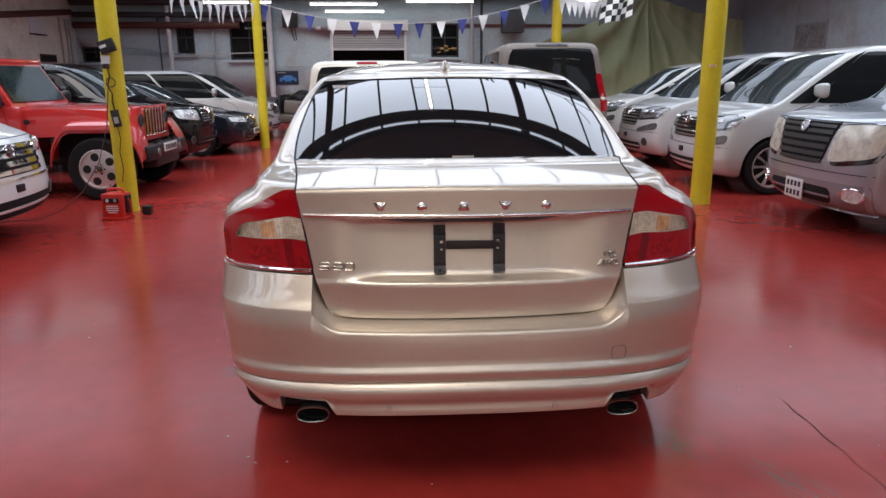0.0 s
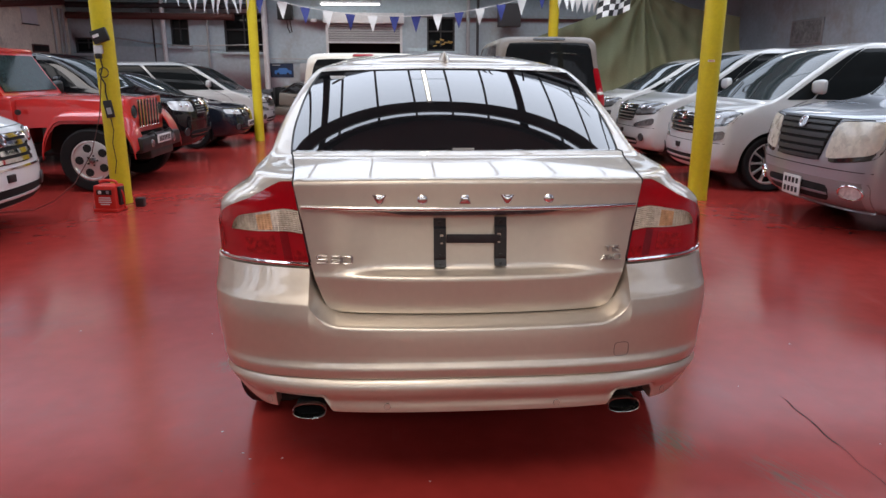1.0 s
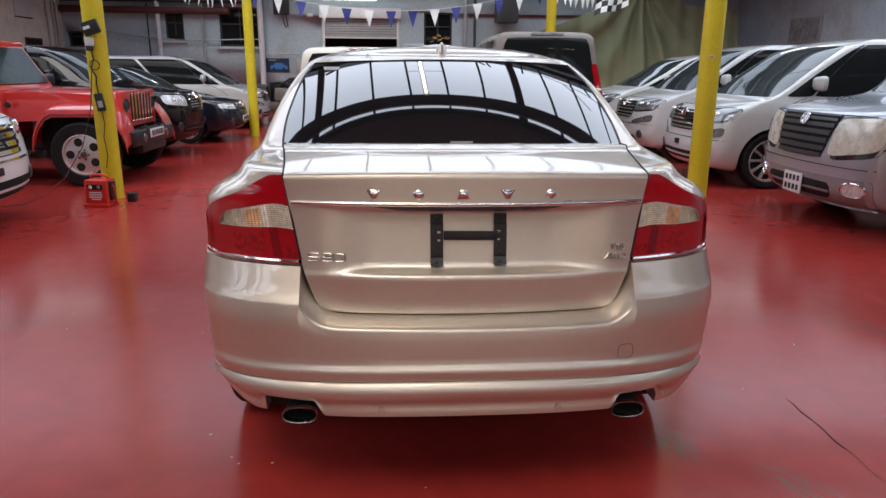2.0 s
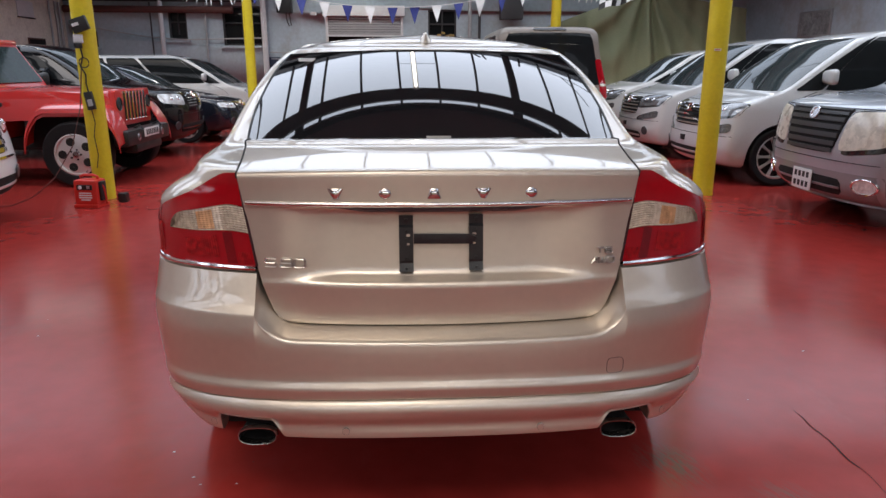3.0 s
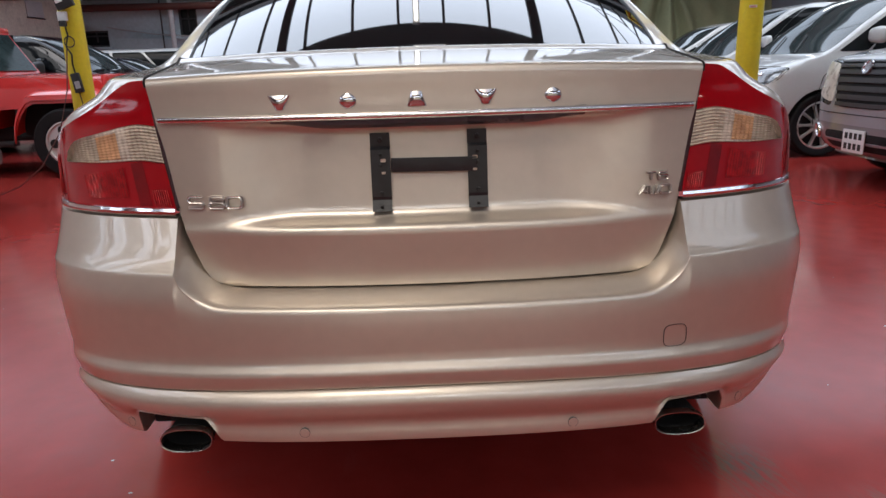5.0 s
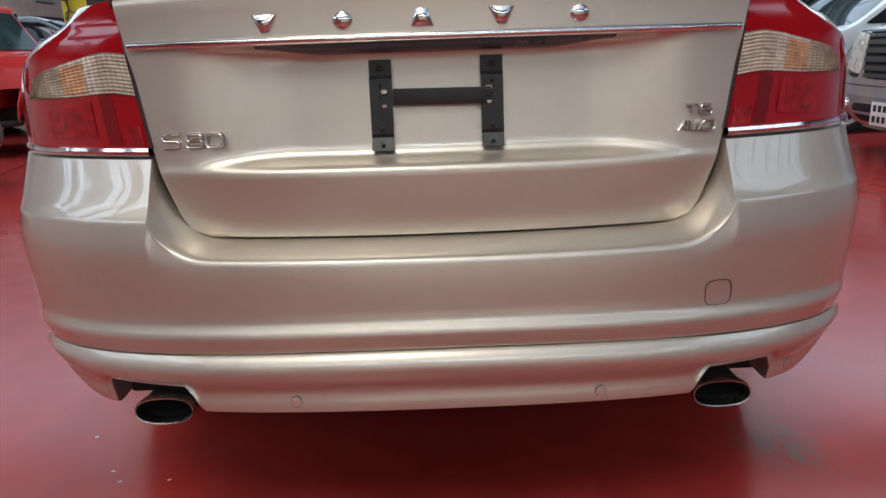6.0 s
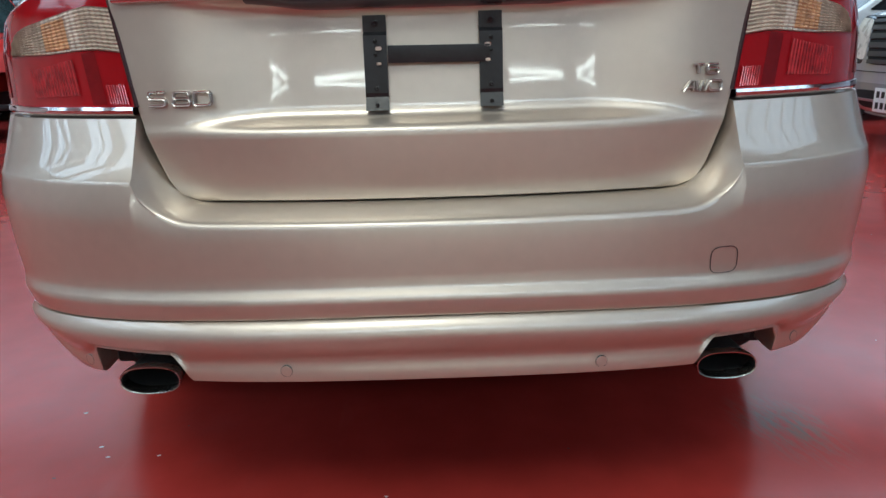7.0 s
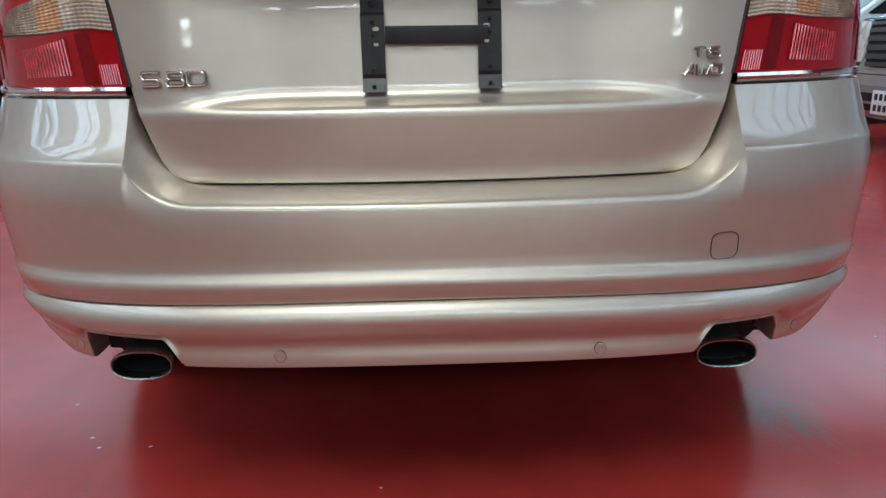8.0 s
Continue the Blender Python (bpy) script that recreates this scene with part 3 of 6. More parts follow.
def number_plate(parent, m, w=0.52, h=0.112, bars=7, lines=1, label="white number plate with dark bars"):
    pl = part("number_plate", box((0, 0, 0), (w, 0.012, h), 0.004, m), M_plate, parent, label)
    for k in range(lines):
        n = bars // lines
        for i in range(n):
            cw = w * 0.86 / n
            zz = 0 if lines == 1 else (h * 0.23 if k == 0 else -h * 0.23)
            part("bar", box((-w * 0.43 + cw * (i + 0.5), -0.0075, zz), (cw * 0.58, 0.004, h * (0.62 if lines == 1 else 0.27)), 0.0, m), M_ink, pl)


def strip(hull, pts, w=0.004, off=0.001):
    """A dark shut line along (segment, ring, along) points."""
    bm = bmesh.new()
    add_tube(bm, [hull.at(*p) + hull.normal(*p) * off for p in pts], w, 6)
    return bm




# ---- the silver saloon ----
SW = curve_of([(0.30, 0.79), (0.35, 0.826), (0.40, 0.853), (0.46, 0.874), (0.50, 0.882), (0.56, 0.893), (0.64, 0.901), (0.75, 0.906), (0.86, 0.903), (0.96, 0.904), (1.02, 0.895),
               (1.06, 0.872), (1.10, 0.838), (1.14, 0.822), (1.2, 0.815)])
S_BOW, S_ROUND, S_M = 0.125, 0.40, 5.0


def tail_y(x, z, y0):
    a = abs(x) / SW(z)
    return y0 + S_BOW * a * a + S_ROUND * corner(a, S_M)


saloon = thing("saloon_car", pose(0, 0, 0), "champagne silver four-door saloon car seen from behind", "car")
S_ROWS = [(4.55, .22, .40, .22, .76), (4.70, .26, .22, .32, .775), (4.80, .45, .06, .45, .820), (4.80, .60, .12, .60, .866), (4.74, .74, .12, .74, .882), (4.60, .82, .070, .86, .8925),
          (4.35, .88, .076, .95, .900), (3.98, .95, .081, 1.02, .895), (3.85, .99, .084, 1.06, .862), (3.75, 1.01, .090, 1.10, .797), (3.66, 1.03, .115, 1.135, .774),
          (3.58, 1.07, .40, 1.165, .766), (3.42, 1.16, .60, 1.21, .768), (3.12, 1.32, .88, 1.335, .735), (2.90, 1.435, 1.16, 1.435, .693), (2.78, 1.495, 1.34, 1.492, .652), (2.70, 1.535, 1.44, 1.520, .595),
          (2.60, 1.570, 1.55, 1.548, .46), (2.42, 1.588, 1.80, 1.584, 0.0)]
S = Hull(S_ROWS, 0.15, 0.30, S_BOW, S_ROUND, S_M, 0.018)
AXLE_R, AXLE_F = .90, 3.74

# rear window: half width by height
GLASS_MID = (.8485, 2.3135, 1.5382, 3.9551)      # depth along the middle
GLASS_BOW = ((.3814, -.122), (-.2328, 3.5255), (.3074, -4.9816))      # second, fourth and sixth power across
GLASS_DROP = (.0621, -.1073)
GW = curve_of([(1.16, .662), (1.20, .675), (1.26, .682), (1.33, .675), (1.40, .660), (1.45, .637), (1.484, .612)])


def skin_y(x, z):
    """Depth of the skin at the rear for a place across and a height."""
    lo, hi = 6.0, float(S.n)
    for _ in range(40):
        mid = (lo + hi) / 2
        lo, hi = (mid, hi) if S.c[3](mid) < z else (lo, mid)
    w = S.c[4](lo)
    k, a = min(1.0, w / 0.6), min(1.0, abs(x) / w)
    return S.c[2](lo) + S.br * k * a * a + S.rr * k * corner(a, S.m)


def glass_depth(q, x):
    """Depth of the rear window where its middle line has the height q."""
    t, e = q - 1.33, min(abs(x), .67)
    b2, b4, b6 = (a + b * t for a, b in GLASS_BOW)
    y = sum(c * t ** k for k, c in enumerate(GLASS_MID)) + b2 * e ** 2 + b4 * e ** 4 + b6 * e ** 6
    return y + (2 * b2 * e + 4 * b4 * e ** 3 + 6 * b6 * e ** 5) * (abs(x) - e) + .003


def glass_drop(q, x):
    return (GLASS_DROP[0] + GLASS_DROP[1] * (q - 1.33)) * x * x


def glass_y(x, z):
    """Depth of the rear window for a place across and a height."""
    q = z
    for _ in range(4):
        q = z + glass_drop(q, x)
    return glass_depth(min(q, 1.515), x)


def open_tail(c):
    """Where the skin gives way to the boot lid, the bumper and the rear window."""
    if c.y < 0.62 and abs(c.x) < 0.575 and 0.60 < c.z < 1.172:
        return True
    if 1.15 < c.z < 1.466 and c.y < 1.75 and abs(c.x) < GW(c.z) - 0.035 and c.y < skin_y(c.x, c.z) + 0.1:
        return True
    return False


# skin low at the tail is coloured near-black as shade behind the bumper
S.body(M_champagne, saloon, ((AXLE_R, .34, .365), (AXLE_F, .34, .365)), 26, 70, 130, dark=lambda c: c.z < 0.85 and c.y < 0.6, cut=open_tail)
# the pillars and the roof edge run flush into the window
for ob in saloon.children:
    for v in ob.data.vertices:
        x, y, z = abs(v.co.x), v.co.y, v.co.z
        if 1.13 < z < 1.53 and y < 1.9 and x < .80:
            w = GW(max(1.16, min(z, 1.484)))
            k = (1 - smooth(x, w - .01, w + .15)) * (1 - smooth(z, 1.484, 1.525)) * smooth(z, 1.13, 1.165)
            v.co.y = y + (glass_y(x, min(z, 1.494)) + .006 - y) * k

# bumper: rows from the bottom up, each with middle height, outer height, middle depth
ROWS_B = [(.382, .364, .12), (.379, .361, -.020), (.380, .362, -.034), (.384, .366, -.0415), (.394, .376, -.0430), (.408, .389, -.0405), (.419, .398, -.0378), (.427, .406, -.0385), (.438, .415, -.0455), (.455, .430, -.054),
          (.470, .444, -.0575), (.479, .454, -.0575), (.489, .465, -.053), (.498, .475, -.046), (.5025, .4805, -.041), (.5045, .4825, -.022), (.5065, .4845, -.040), (.511, .489, -.0425), (.524, .502, -.0445), (.534, .512, -.0465),
          (.540, .519, -.0465), (.548, .528, -.042), (.555, .537, -.0365), (.562, .546, -.034), (.580, .570, -.033), (.605, .610, -.032), (.635, .660, -.0305), (.655, .705, -.0285)]


def bumper_block(x):
    f = min(1, max(0, (abs(x) - 0.405) / (0.523 - 0.405)))
    return 0.88 * (1 - math.sqrt(1 - f * f)) + 0.12 * smooth(abs(x), 0.441, 0.523)


def bumper_point(k, a, b=0.0):
    """k: row; a: across; b: how far along the flank past the corner."""
    ax = abs(a)
    n = len(ROWS_B)
    if k < n:
        zc, ze, y0 = ROWS_B[k]
        e = smooth(ax, 0.0, 1.0) if k < n - 4 else bumper_block(ax * 0.885)
        z = zc + (ze - zc) * e
        if z < 0.437:
            xx = ax * 0.80
            g = smooth(xx, 0.442, 0.466) * (1 - (smooth(xx, 0.612, 0.634) if a < 0 else smooth(xx, 0.590, 0.612)))
            z = 0.437 - (0.437 - z) * (1 - g * 0.80)
        if z < 0.470:      # the skirt sweeps up towards the wheel
            z = 0.470 - (0.470 - z) * (1 - 0.86 * (smooth(ax, 0.83, 1.0) if b == 0 else 1.0))
    else:
        q = bumper_block(ax * 0.885)
        zc = .672 + (.745 - .672) * q
        yc = -.024 + (-.013 + .024) * q
        j = k - n
        z, y0 = [(zc - .012, yc - .0035), (zc - .005, yc - .0025), (zc - .001, yc + .001), (zc + .002 + .001 * q, yc + .006), (zc + .006 + .018 * q, yc + .020),
                 (.686 + (.797 - .686) * q, .030 + (.0225 - .030) * q), (.690 + (.823 - .690) * q, .056 + (.0365 - .056) * q), (.689 + (.846 - .689) * q, .085 + (.049 - .085) * q), (.684 + (.850 - .684) * q, .12 + (.08 - .12) * q)][j]
    x = SW(z) * a
    y = tail_y(x, z, y0) if b == 0 else tail_y(SW(z) * (1 if a > 0 else -1), z, y0)
    if b:
        y = y + (0.58 - y) * b
        x = SW(z) * (1 if a > 0 else -1) * (1 + 0.006 * b)
    return Vector((x * 1.002, y, z))


NB = len(ROWS_B) + 9
A = [math.sin(math.pi / 2 * i / 50) for i in range(-50, 51)]
A = sorted(A + [s * (0.489 + 0.005 * i) for i in range(25) for s in (-1, 1)] + [s * (0.755 + 0.006 * i) for i in range(6) for s in (-1, 1)])
rows = []
for k in range(NB):
    rows.append([bumper_point(k, -1, 1 - i / 5) for i in range(5)] + [bumper_point(k, a) for a in A] + [bumper_point(k, 1, (i + 1) / 5) for i in range(5)])
bm = bmesh.new()
add_grid(bm, rows)
bumper = part("rear_bumper", bm, M_champagne, saloon, "smooth painted rear bumper with a lower skirt", sharp=0.7)

# boot lid: heights with depths outside and inside the number-plate recess
ROWS_L = [(.6905, .095, .095), (.691, .068, .068), (.695, .059, .059), (.708, .0545, .0545), (.735, .052, .052), (.770, .0505, .0505), (.806, .049, .049), (.8165, .0488, .0488), (.8235, .0503, .0530), (.829, .0522, .0650), (.835, .0535, .0810),
          (.842, .0545, .0920), (.850, .0555, .0968), (.862, .0575, .0995), (.90, .061, .1060), (.94, .067, .1125), (.98, .072, .1185), (1.010, .075, .1225), (1.026, .0762, .1225), (1.033, .0767, .117), (1.037, .077, .104), (1.041, .077, .088), (1.047, .0785, .0785),
          (1.062, .080, .080), (1.085, .0825, .0825), (1.110, .0835, .0835), (1.128, .084, .084), (1.138, .0855, .0855), (1.1435, .090, .090), (1.146, .097, .097), (1.148, .108, .108)]
LID_W = curve_of([(.699, .446), (.701, .462), (.705, .473), (.714, .483), (.735, .494), (.77, .507), (.854, .533), (1.0, .561), (1.134, .584), (1.15, .586)])


def lid_point(z, yo, yi, u):
    xe = LID_W(z)
    x = xe * u
    q = min(1, max(0, (abs(x) - 0.24) / 0.26))
    k = 1 - q ** 3 * (q * (6 * q - 15) + 10)
    y0 = yo + (yi - yo) * k
    a = abs(x) / 0.89
    dz = -0.012 * u * u * smooth(z, 1.04, 1.14)
    return Vector((x, y0 + S_BOW * a * a + 0.006 * u ** 4, z + dz))


U = [i / 60 for i in range(-60, 61)]
rows = [[lid_point(z, a, b, u) for u in U] for z, a, b in ROWS_L]
DECK = [(1.1495, .125, .588, .165), (1.1535, .16, .592, .175), (1.1612, .23, .602, .20), (1.1705, .32, .618, .23), (1.1765, .385, .630, .24), (1.180, .42, .636, .24), (1.1845, .437, .641, .245), (1.1895, .452, .645, .25), (1.1915, .465, .648, .25), (1.189, .55, .650, .25)]
for z, y, xe, bow in DECK:
    rows.append([Vector((xe * u, y + bow * (xe * u) ** 2, z - 0.012 * u * u)) for u in U])
back = [[p + Vector((0, .02, -.006)) for p in r] for r in rows]
part("boot_lid", slab(rows, back), M_champagne, saloon, "smooth painted boot lid with a recessed plate panel", sharp=0.75)

# shut lines along the lid's sides, from the lamps up to the rear window
for sx in (-1, 1):
    q = [lid_point(z, a, b, sx) + Vector((sx * .002, .001, .0)) for z, a, b in ROWS_L if z > 1.125]
    q += [Vector((sx * (xe + .002), y + bow * xe * xe, z - .0115)) for z, y, xe, bow in DECK]
    part("shut_line", tube(q, .0030, 6), M_dark, saloon)

# bright strip across the lid
rows = []
for i in range(9):
    t = i / 8 * math.pi
    rows.append([lid_point(1.049 + 0.0075 * -math.cos(t), .078, .078, u * 0.985) + Vector((0, -0.004 - 0.007 * math.sin(t), 0)) for u in U[::2]])
bm = bmesh.new()
add_grid(bm, rows)
part("chrome_strip", bm, M_chrome, saloon, "thin chrome strip")

# dark garnish tucked under the strip, above the plate panel
rows = []
for k, (z, y) in enumerate(((1.0425, .072), (1.040, .0705), (1.033, .0725), (1.026, .081), (1.023, .098), (1.022, .118))):
    rows.append([Vector((x, y + S_BOW * (x / .89) ** 2 + .004, z + .012 * smooth(abs(x), .20, .325))) for x in [.325 * i / 30 for i in range(-30, 31)]])
part("lid_garnish", slab(rows, [[p + Vector((0, .006, .004)) for p in r] for r in rows]), M_garnish, saloon, "dark grey garnish over the plate panel")

# dark cavity behind the lid
rows = [[lid_point(z, .20, .20, u * 1.10) for u in U[::6]] for z in (.68, .75, .85, .95, 1.05, 1.12)]
bm = bmesh.new()
add_grid(bm, rows)
rows = [[Vector((xe * 1.06 * u, y + bow * (xe * u) ** 2, z - 0.05)) for u in U[::6]] for z, y, xe, bow in DECK]
add_grid(bm, rows)
part("boot_opening", bm, M_dark, saloon)


# rear window
def glass_point(s, u, lift=0.0):
    q = 1.164 + (1.493 - 1.164) * s / 7
    x = GW(q - .02) * u
    return Vector((x, glass_depth(q, x) - .003, q - glass_drop(q, x) + lift))


rows = [[glass_point(7 * i / 40, j / 36) for j in range(-36, 37)] for i in range(41)]
bm = bmesh.new()
add_grid(bm, rows)
part("rear_window", bm, M_glass, saloon, "curved tinted rear window reflecting the roof lights", sharp=1.5)
q = [glass_point(7 * i / 20, -1, .001) for i in range(21)] + [glass_point(7, -1 + 2 * i / 20, .001) for i in range(1, 20)] + [glass_point(7 - 7 * i / 20, 1, .001) for i in range(21)]
part("window_seal", tube(q, .004, 6), M_black, saloon)

# tail lamps
LY = curve_of([(.84, .056), (.86, .060), (.95, .072), (1.02, .079), (1.08, .083), (1.14, .086)])
LTOP = curve_of([(.592, 1.131), (.625, 1.129), (.662, 1.114), (.70, 1.092), (.742, 1.069), (.80, 1.044), (.84, 1.024), (.872, .995), (.886, .965)])


def lamp_point(sx, u, v, off=0.0):
    xb, zb = .5395 + (.8725 - .5395) * u, .866
    xt = .590 + (.884 - .590) * u
    zt = LTOP(xt)
    x = xb + (xt - xb) * v
    z = zb + (zt - zb) * v
    x = min(x, SW(z) * 0.9965)
    return Vector((sx * (x + off * 0.4 * u), tail_y(x, z, LY(z)) - 0.005 - off, z))


V_LO = curve_of([(0, .355), (.4, .43), (.73, .525), (.79, .545), (1, .6)])
V_HI = curve_of([(0, .645), (.3, .70), (.5, .745), (.63, .765), (.70, .755), (.75, .70), (.775, .63), (.79, .56)])
U_MID = 0.785
for sx in (-1, 1):
    us = [i / 40 for i in range(41)]
    bm = bmesh.new()
    lower = [[lamp_point(sx, u, V_LO(u) * k / 10) for u in us] for k in range(11)]
    add_grid(bm, lower, flip=sx < 0)
    upper = [[lamp_point(sx, u, (max(V_HI(u), V_LO(u)) if u < U_MID else V_LO(u)) + (1 - (max(V_HI(u), V_LO(u)) if u < U_MID else V_LO(u))) * k / 12) for u in us] for k in range(13)]
    add_grid(bm, upper, flip=sx < 0)
    lens = part("tail_lamp", bm, M_lens_red, saloon, "red tail lamp with a clear ribbed band", sharp=1.2)
    nu, nv = 96, 44
    rows = []
    for k in range(nv + 1):
        row = []
        for i in range(nu + 1):
            u = U_MID * i / nu
            lo, hi = V_LO(u) + 0.004, max(V_HI(u), V_LO(u) + 0.006) - 0.004
            rib = 0.0022 * math.sin(k / nv * math.pi * 22) * (0.5 if 0.30 < i / nu < 0.62 else 1.0) + 0.0012 * math.sin(i / nu * math.pi * 44)
            row.append(lamp_point(sx, u, lo + (hi - lo) * k / nv, 0.002 + rib))
        rows.append(row)
    bm = bmesh.new()
    add_grid(bm, rows, flip=sx < 0)
    clear = part("clear_lens", bm, M_lens_clear, lens, "clear ribbed band with an amber bulb behind", sharp=1.5)
    bm = bmesh.new()
    add_grid(bm, [[p + Vector((0, -.0016, 0)) for p in r[int(nu * .40):int(nu * .62)]] for r in rows[int(nv * .08):int(nv * .92)]], flip=sx < 0)
    part("amber_window", bm, M_amber_lens, clear, "amber tinted middle of the clear band", sharp=1.5)
    bm = bmesh.new()
    add_grid(bm, [[lamp_point(sx, .16 + .09 * i / 10, .02 + .36 * k / 6, .0010) for i in range(11)] for k in range(7)], flip=sx < 0)
    part("brake_segment", bm, M_lens_deep, lens, "darker red lamp segment")
    bm = bmesh.new()
    add_grid(bm, [[lamp_point(sx, .31 + .33 * i / 60, .09 + .27 * k / 10, .0010 + .0012 * (i % 4 < 2)) for i in range(61)] for k in range(11)], flip=sx < 0)
    part("bulb_reflector", bm, M_lens_bright, lens, "bright ribbed red reflector", sharp=.3)
    bm = bmesh.new()
    add_grid(bm, [[lamp_point(sx, .02 + .12 * i / 24, .02 + .13 * k / 8, .0010 + .0010 * (i % 3 == 0)) for i in range(25)] for k in range(9)], flip=sx < 0)
    part("fog_segment", bm, M_lens_bright, lens, "bright red fog lamp corner", sharp=.3)
    bm = bmesh.new()
    add_grid(bm, [[lamp_point(sx, .90 + .085 * i / 8, .10 + .62 * k / 40, .0008 + .0016 * ((i + k) % 2)) for i in range(9)] for k in range(41)], flip=sx < 0)
    part("side_reflector", bm, M_lens_bright, lens, "faceted red side reflector", sharp=.1)
    # dark rubber edge between the lamp and the lid
    part("lamp_edge", tube([lamp_point(sx, 0, k / 12, -.002) + Vector((-sx * .003, 0, 0)) for k in range(13)], .0045, 6), M_lamp_seal, lens, "dark red lamp edge")
    # bright trim under the lamp
    q = [[Vector((sx * x, tail_y(min(x, SW(.857) * .9965), .857, .056) - d, z)) for x in [.541 + (.878 - .541) * i / 30 for i in range(31)]] for d, z in ((-.004, .868), (.007, .8665), (.010, .861), (.009, .855), (.004, .851), (-.01, .850))]
    bm = bmesh.new()
    add_grid(bm, q, flip=sx > 0)
    part("lamp_trim", bm, M_chrome, lens, "chrome trim under the lamp")

# plate bracket: two cranked uprights and a cross bar
bracket = part("plate_bracket", box((-.0015, .1005, .9435), (.180, .003, .030), .001, pose(0, 0, 0, 0, 0.6, 0)), M_bracket, saloon, "black steel number plate bracket with no plate")
for cx in (-.1035, .1005):
    prof = [(1.012, .113), (.984, .112), (.978, .103), (.880, .094), (.873, .096), (.850, .084)]
    zo = 0.0012 if cx > 0 else -.0012
    rows = [[Vector((cx + w + .01 * (.93 - z) * 0.2, y + S_BOW * (cx / .89) ** 2, z + zo)) for w in (-.0205, -.019, .019, .0205)] for z, y in prof]
    arm = part("upright", slab(rows, [[p + Vector((0, .003, 0)) for p in r] for r in rows]), M_bracket, bracket, sharp=0.3)
    for z, r in ((.998, .006), (.968, .0035), (.946, .0030), (.888, .0042), (.860, .0035)):
        part("screw", lathe([(r, 0), (r, .003), (r * .5, .004), (.001, .003)], 14, pose(cx, (.112 if z > .98 else .094 + (z - .880) * .09 if z > .875 else .089) , z + zo, 0, 0, -90)), M_black, arm)
    for z, w in ((.956, .0070), (.930, .0052)):
        bm = bmesh.new()
        add_box(bm, (cx + (.006 if cx < 0 else -.006), .0935 + (z - .880) * .09, z + zo), (w * 1.7, .0012, w), w * .45)
        part("slot", bm, M_champagne, arm, "slot showing the paint behind")

# chrome letter plaques on the lid
for k, x in enumerate((-.302, -.162, -.023, .117, .256)):
    p = lid_point(1.080, .083, .083, x / LID_W(1.080))
    tilt = pose(p.x, p.y - .001, p.z, -3, 0, math.degrees(math.atan(2 * S_BOW * x / .79)))
    top, foot = ((.046, .016), (.034, .034), (.022, .040), (.046, .016), (.034, .034))[k]
    bm = bmesh.new()
    rows = []
    for i in range(9):
        z = -.0145 + .029 * i / 8
        w = foot + (top - foot) * i / 8
        if k in (1, 4):
            w = .036 * math.sqrt(max(.05, 1 - (z / .0152) ** 2))
        e = math.sin(math.pi * (i + .0) / 8)
        rows.append([tilt @ Vector((w * math.cos(t) / -2, -(.001 + .0075 * math.sin(t) * (.35 + .65 * e)), z)) for t in [math.pi * q / 10 for q in range(11)]])
    add_grid(bm, rows)
    part("badge_plaque", bm, M_chrome, saloon, "small chrome badge plaque", sharp=1.2)


def rounded(x0, x1, z0, z1, r, start=0, n=5):
    """A closed run round a rounded rectangle."""
    q = []
    for cx, cz, a in ((x1 - r, z1 - r, 0), (x0 + r, z1 - r, 90), (x0 + r, z0 + r, 180), (x1 - r, z0 + r, 270)):
        q += [(cx + r * math.cos(radians(a + 90 * k / n)), cz + r * math.sin(radians(a + 90 * k / n))) for k in range(n + 1)]
    return q + [q[0]]


def glyph(ch, w, h, r):
    """The strokes of one raised character, w wide and h high."""
    m = h / 2
    if ch == "0" or ch == "D":
        return [rounded(0, w, 0, h, r * 1.3)]
    if ch == "8":
        return [rounded(.05 * w, .95 * w, m, h, r * .95), rounded(0, w, 0, m, r * 1.05)]
    if ch == "6":
        return [rounded(0, w, 0, m * 1.1, r), [(0, m * .5), (0, h - r), (r * .3, h - r * .3), (r, h), (w, h)]]
    if ch == "S":
        k = r * .3
        return [[(w, h), (r, h), (k, h - k), (0, h - r), (0, m + r), (k, m + k), (r, m), (w - r, m), (w - k, m - k), (w, m - r), (w, r), (w - k, k), (w - r, 0), (0, 0)]]
    if ch == "T":
        return [[(0, h), (w, h)], [(w / 2, h), (w / 2, 0)]]
    if ch == "A":
        return [[(0, 0), (w * .55, h), (w * .80, h), (w * .86, 0)], [(w * .28, h * .36), (w * .84, h * .36)]]
    return [[(0, h), (w * .14, 0), (w * .30, 0), (w * .5, h * .9), (w * .60, 0), (w * .74, 0), (w, h)]]


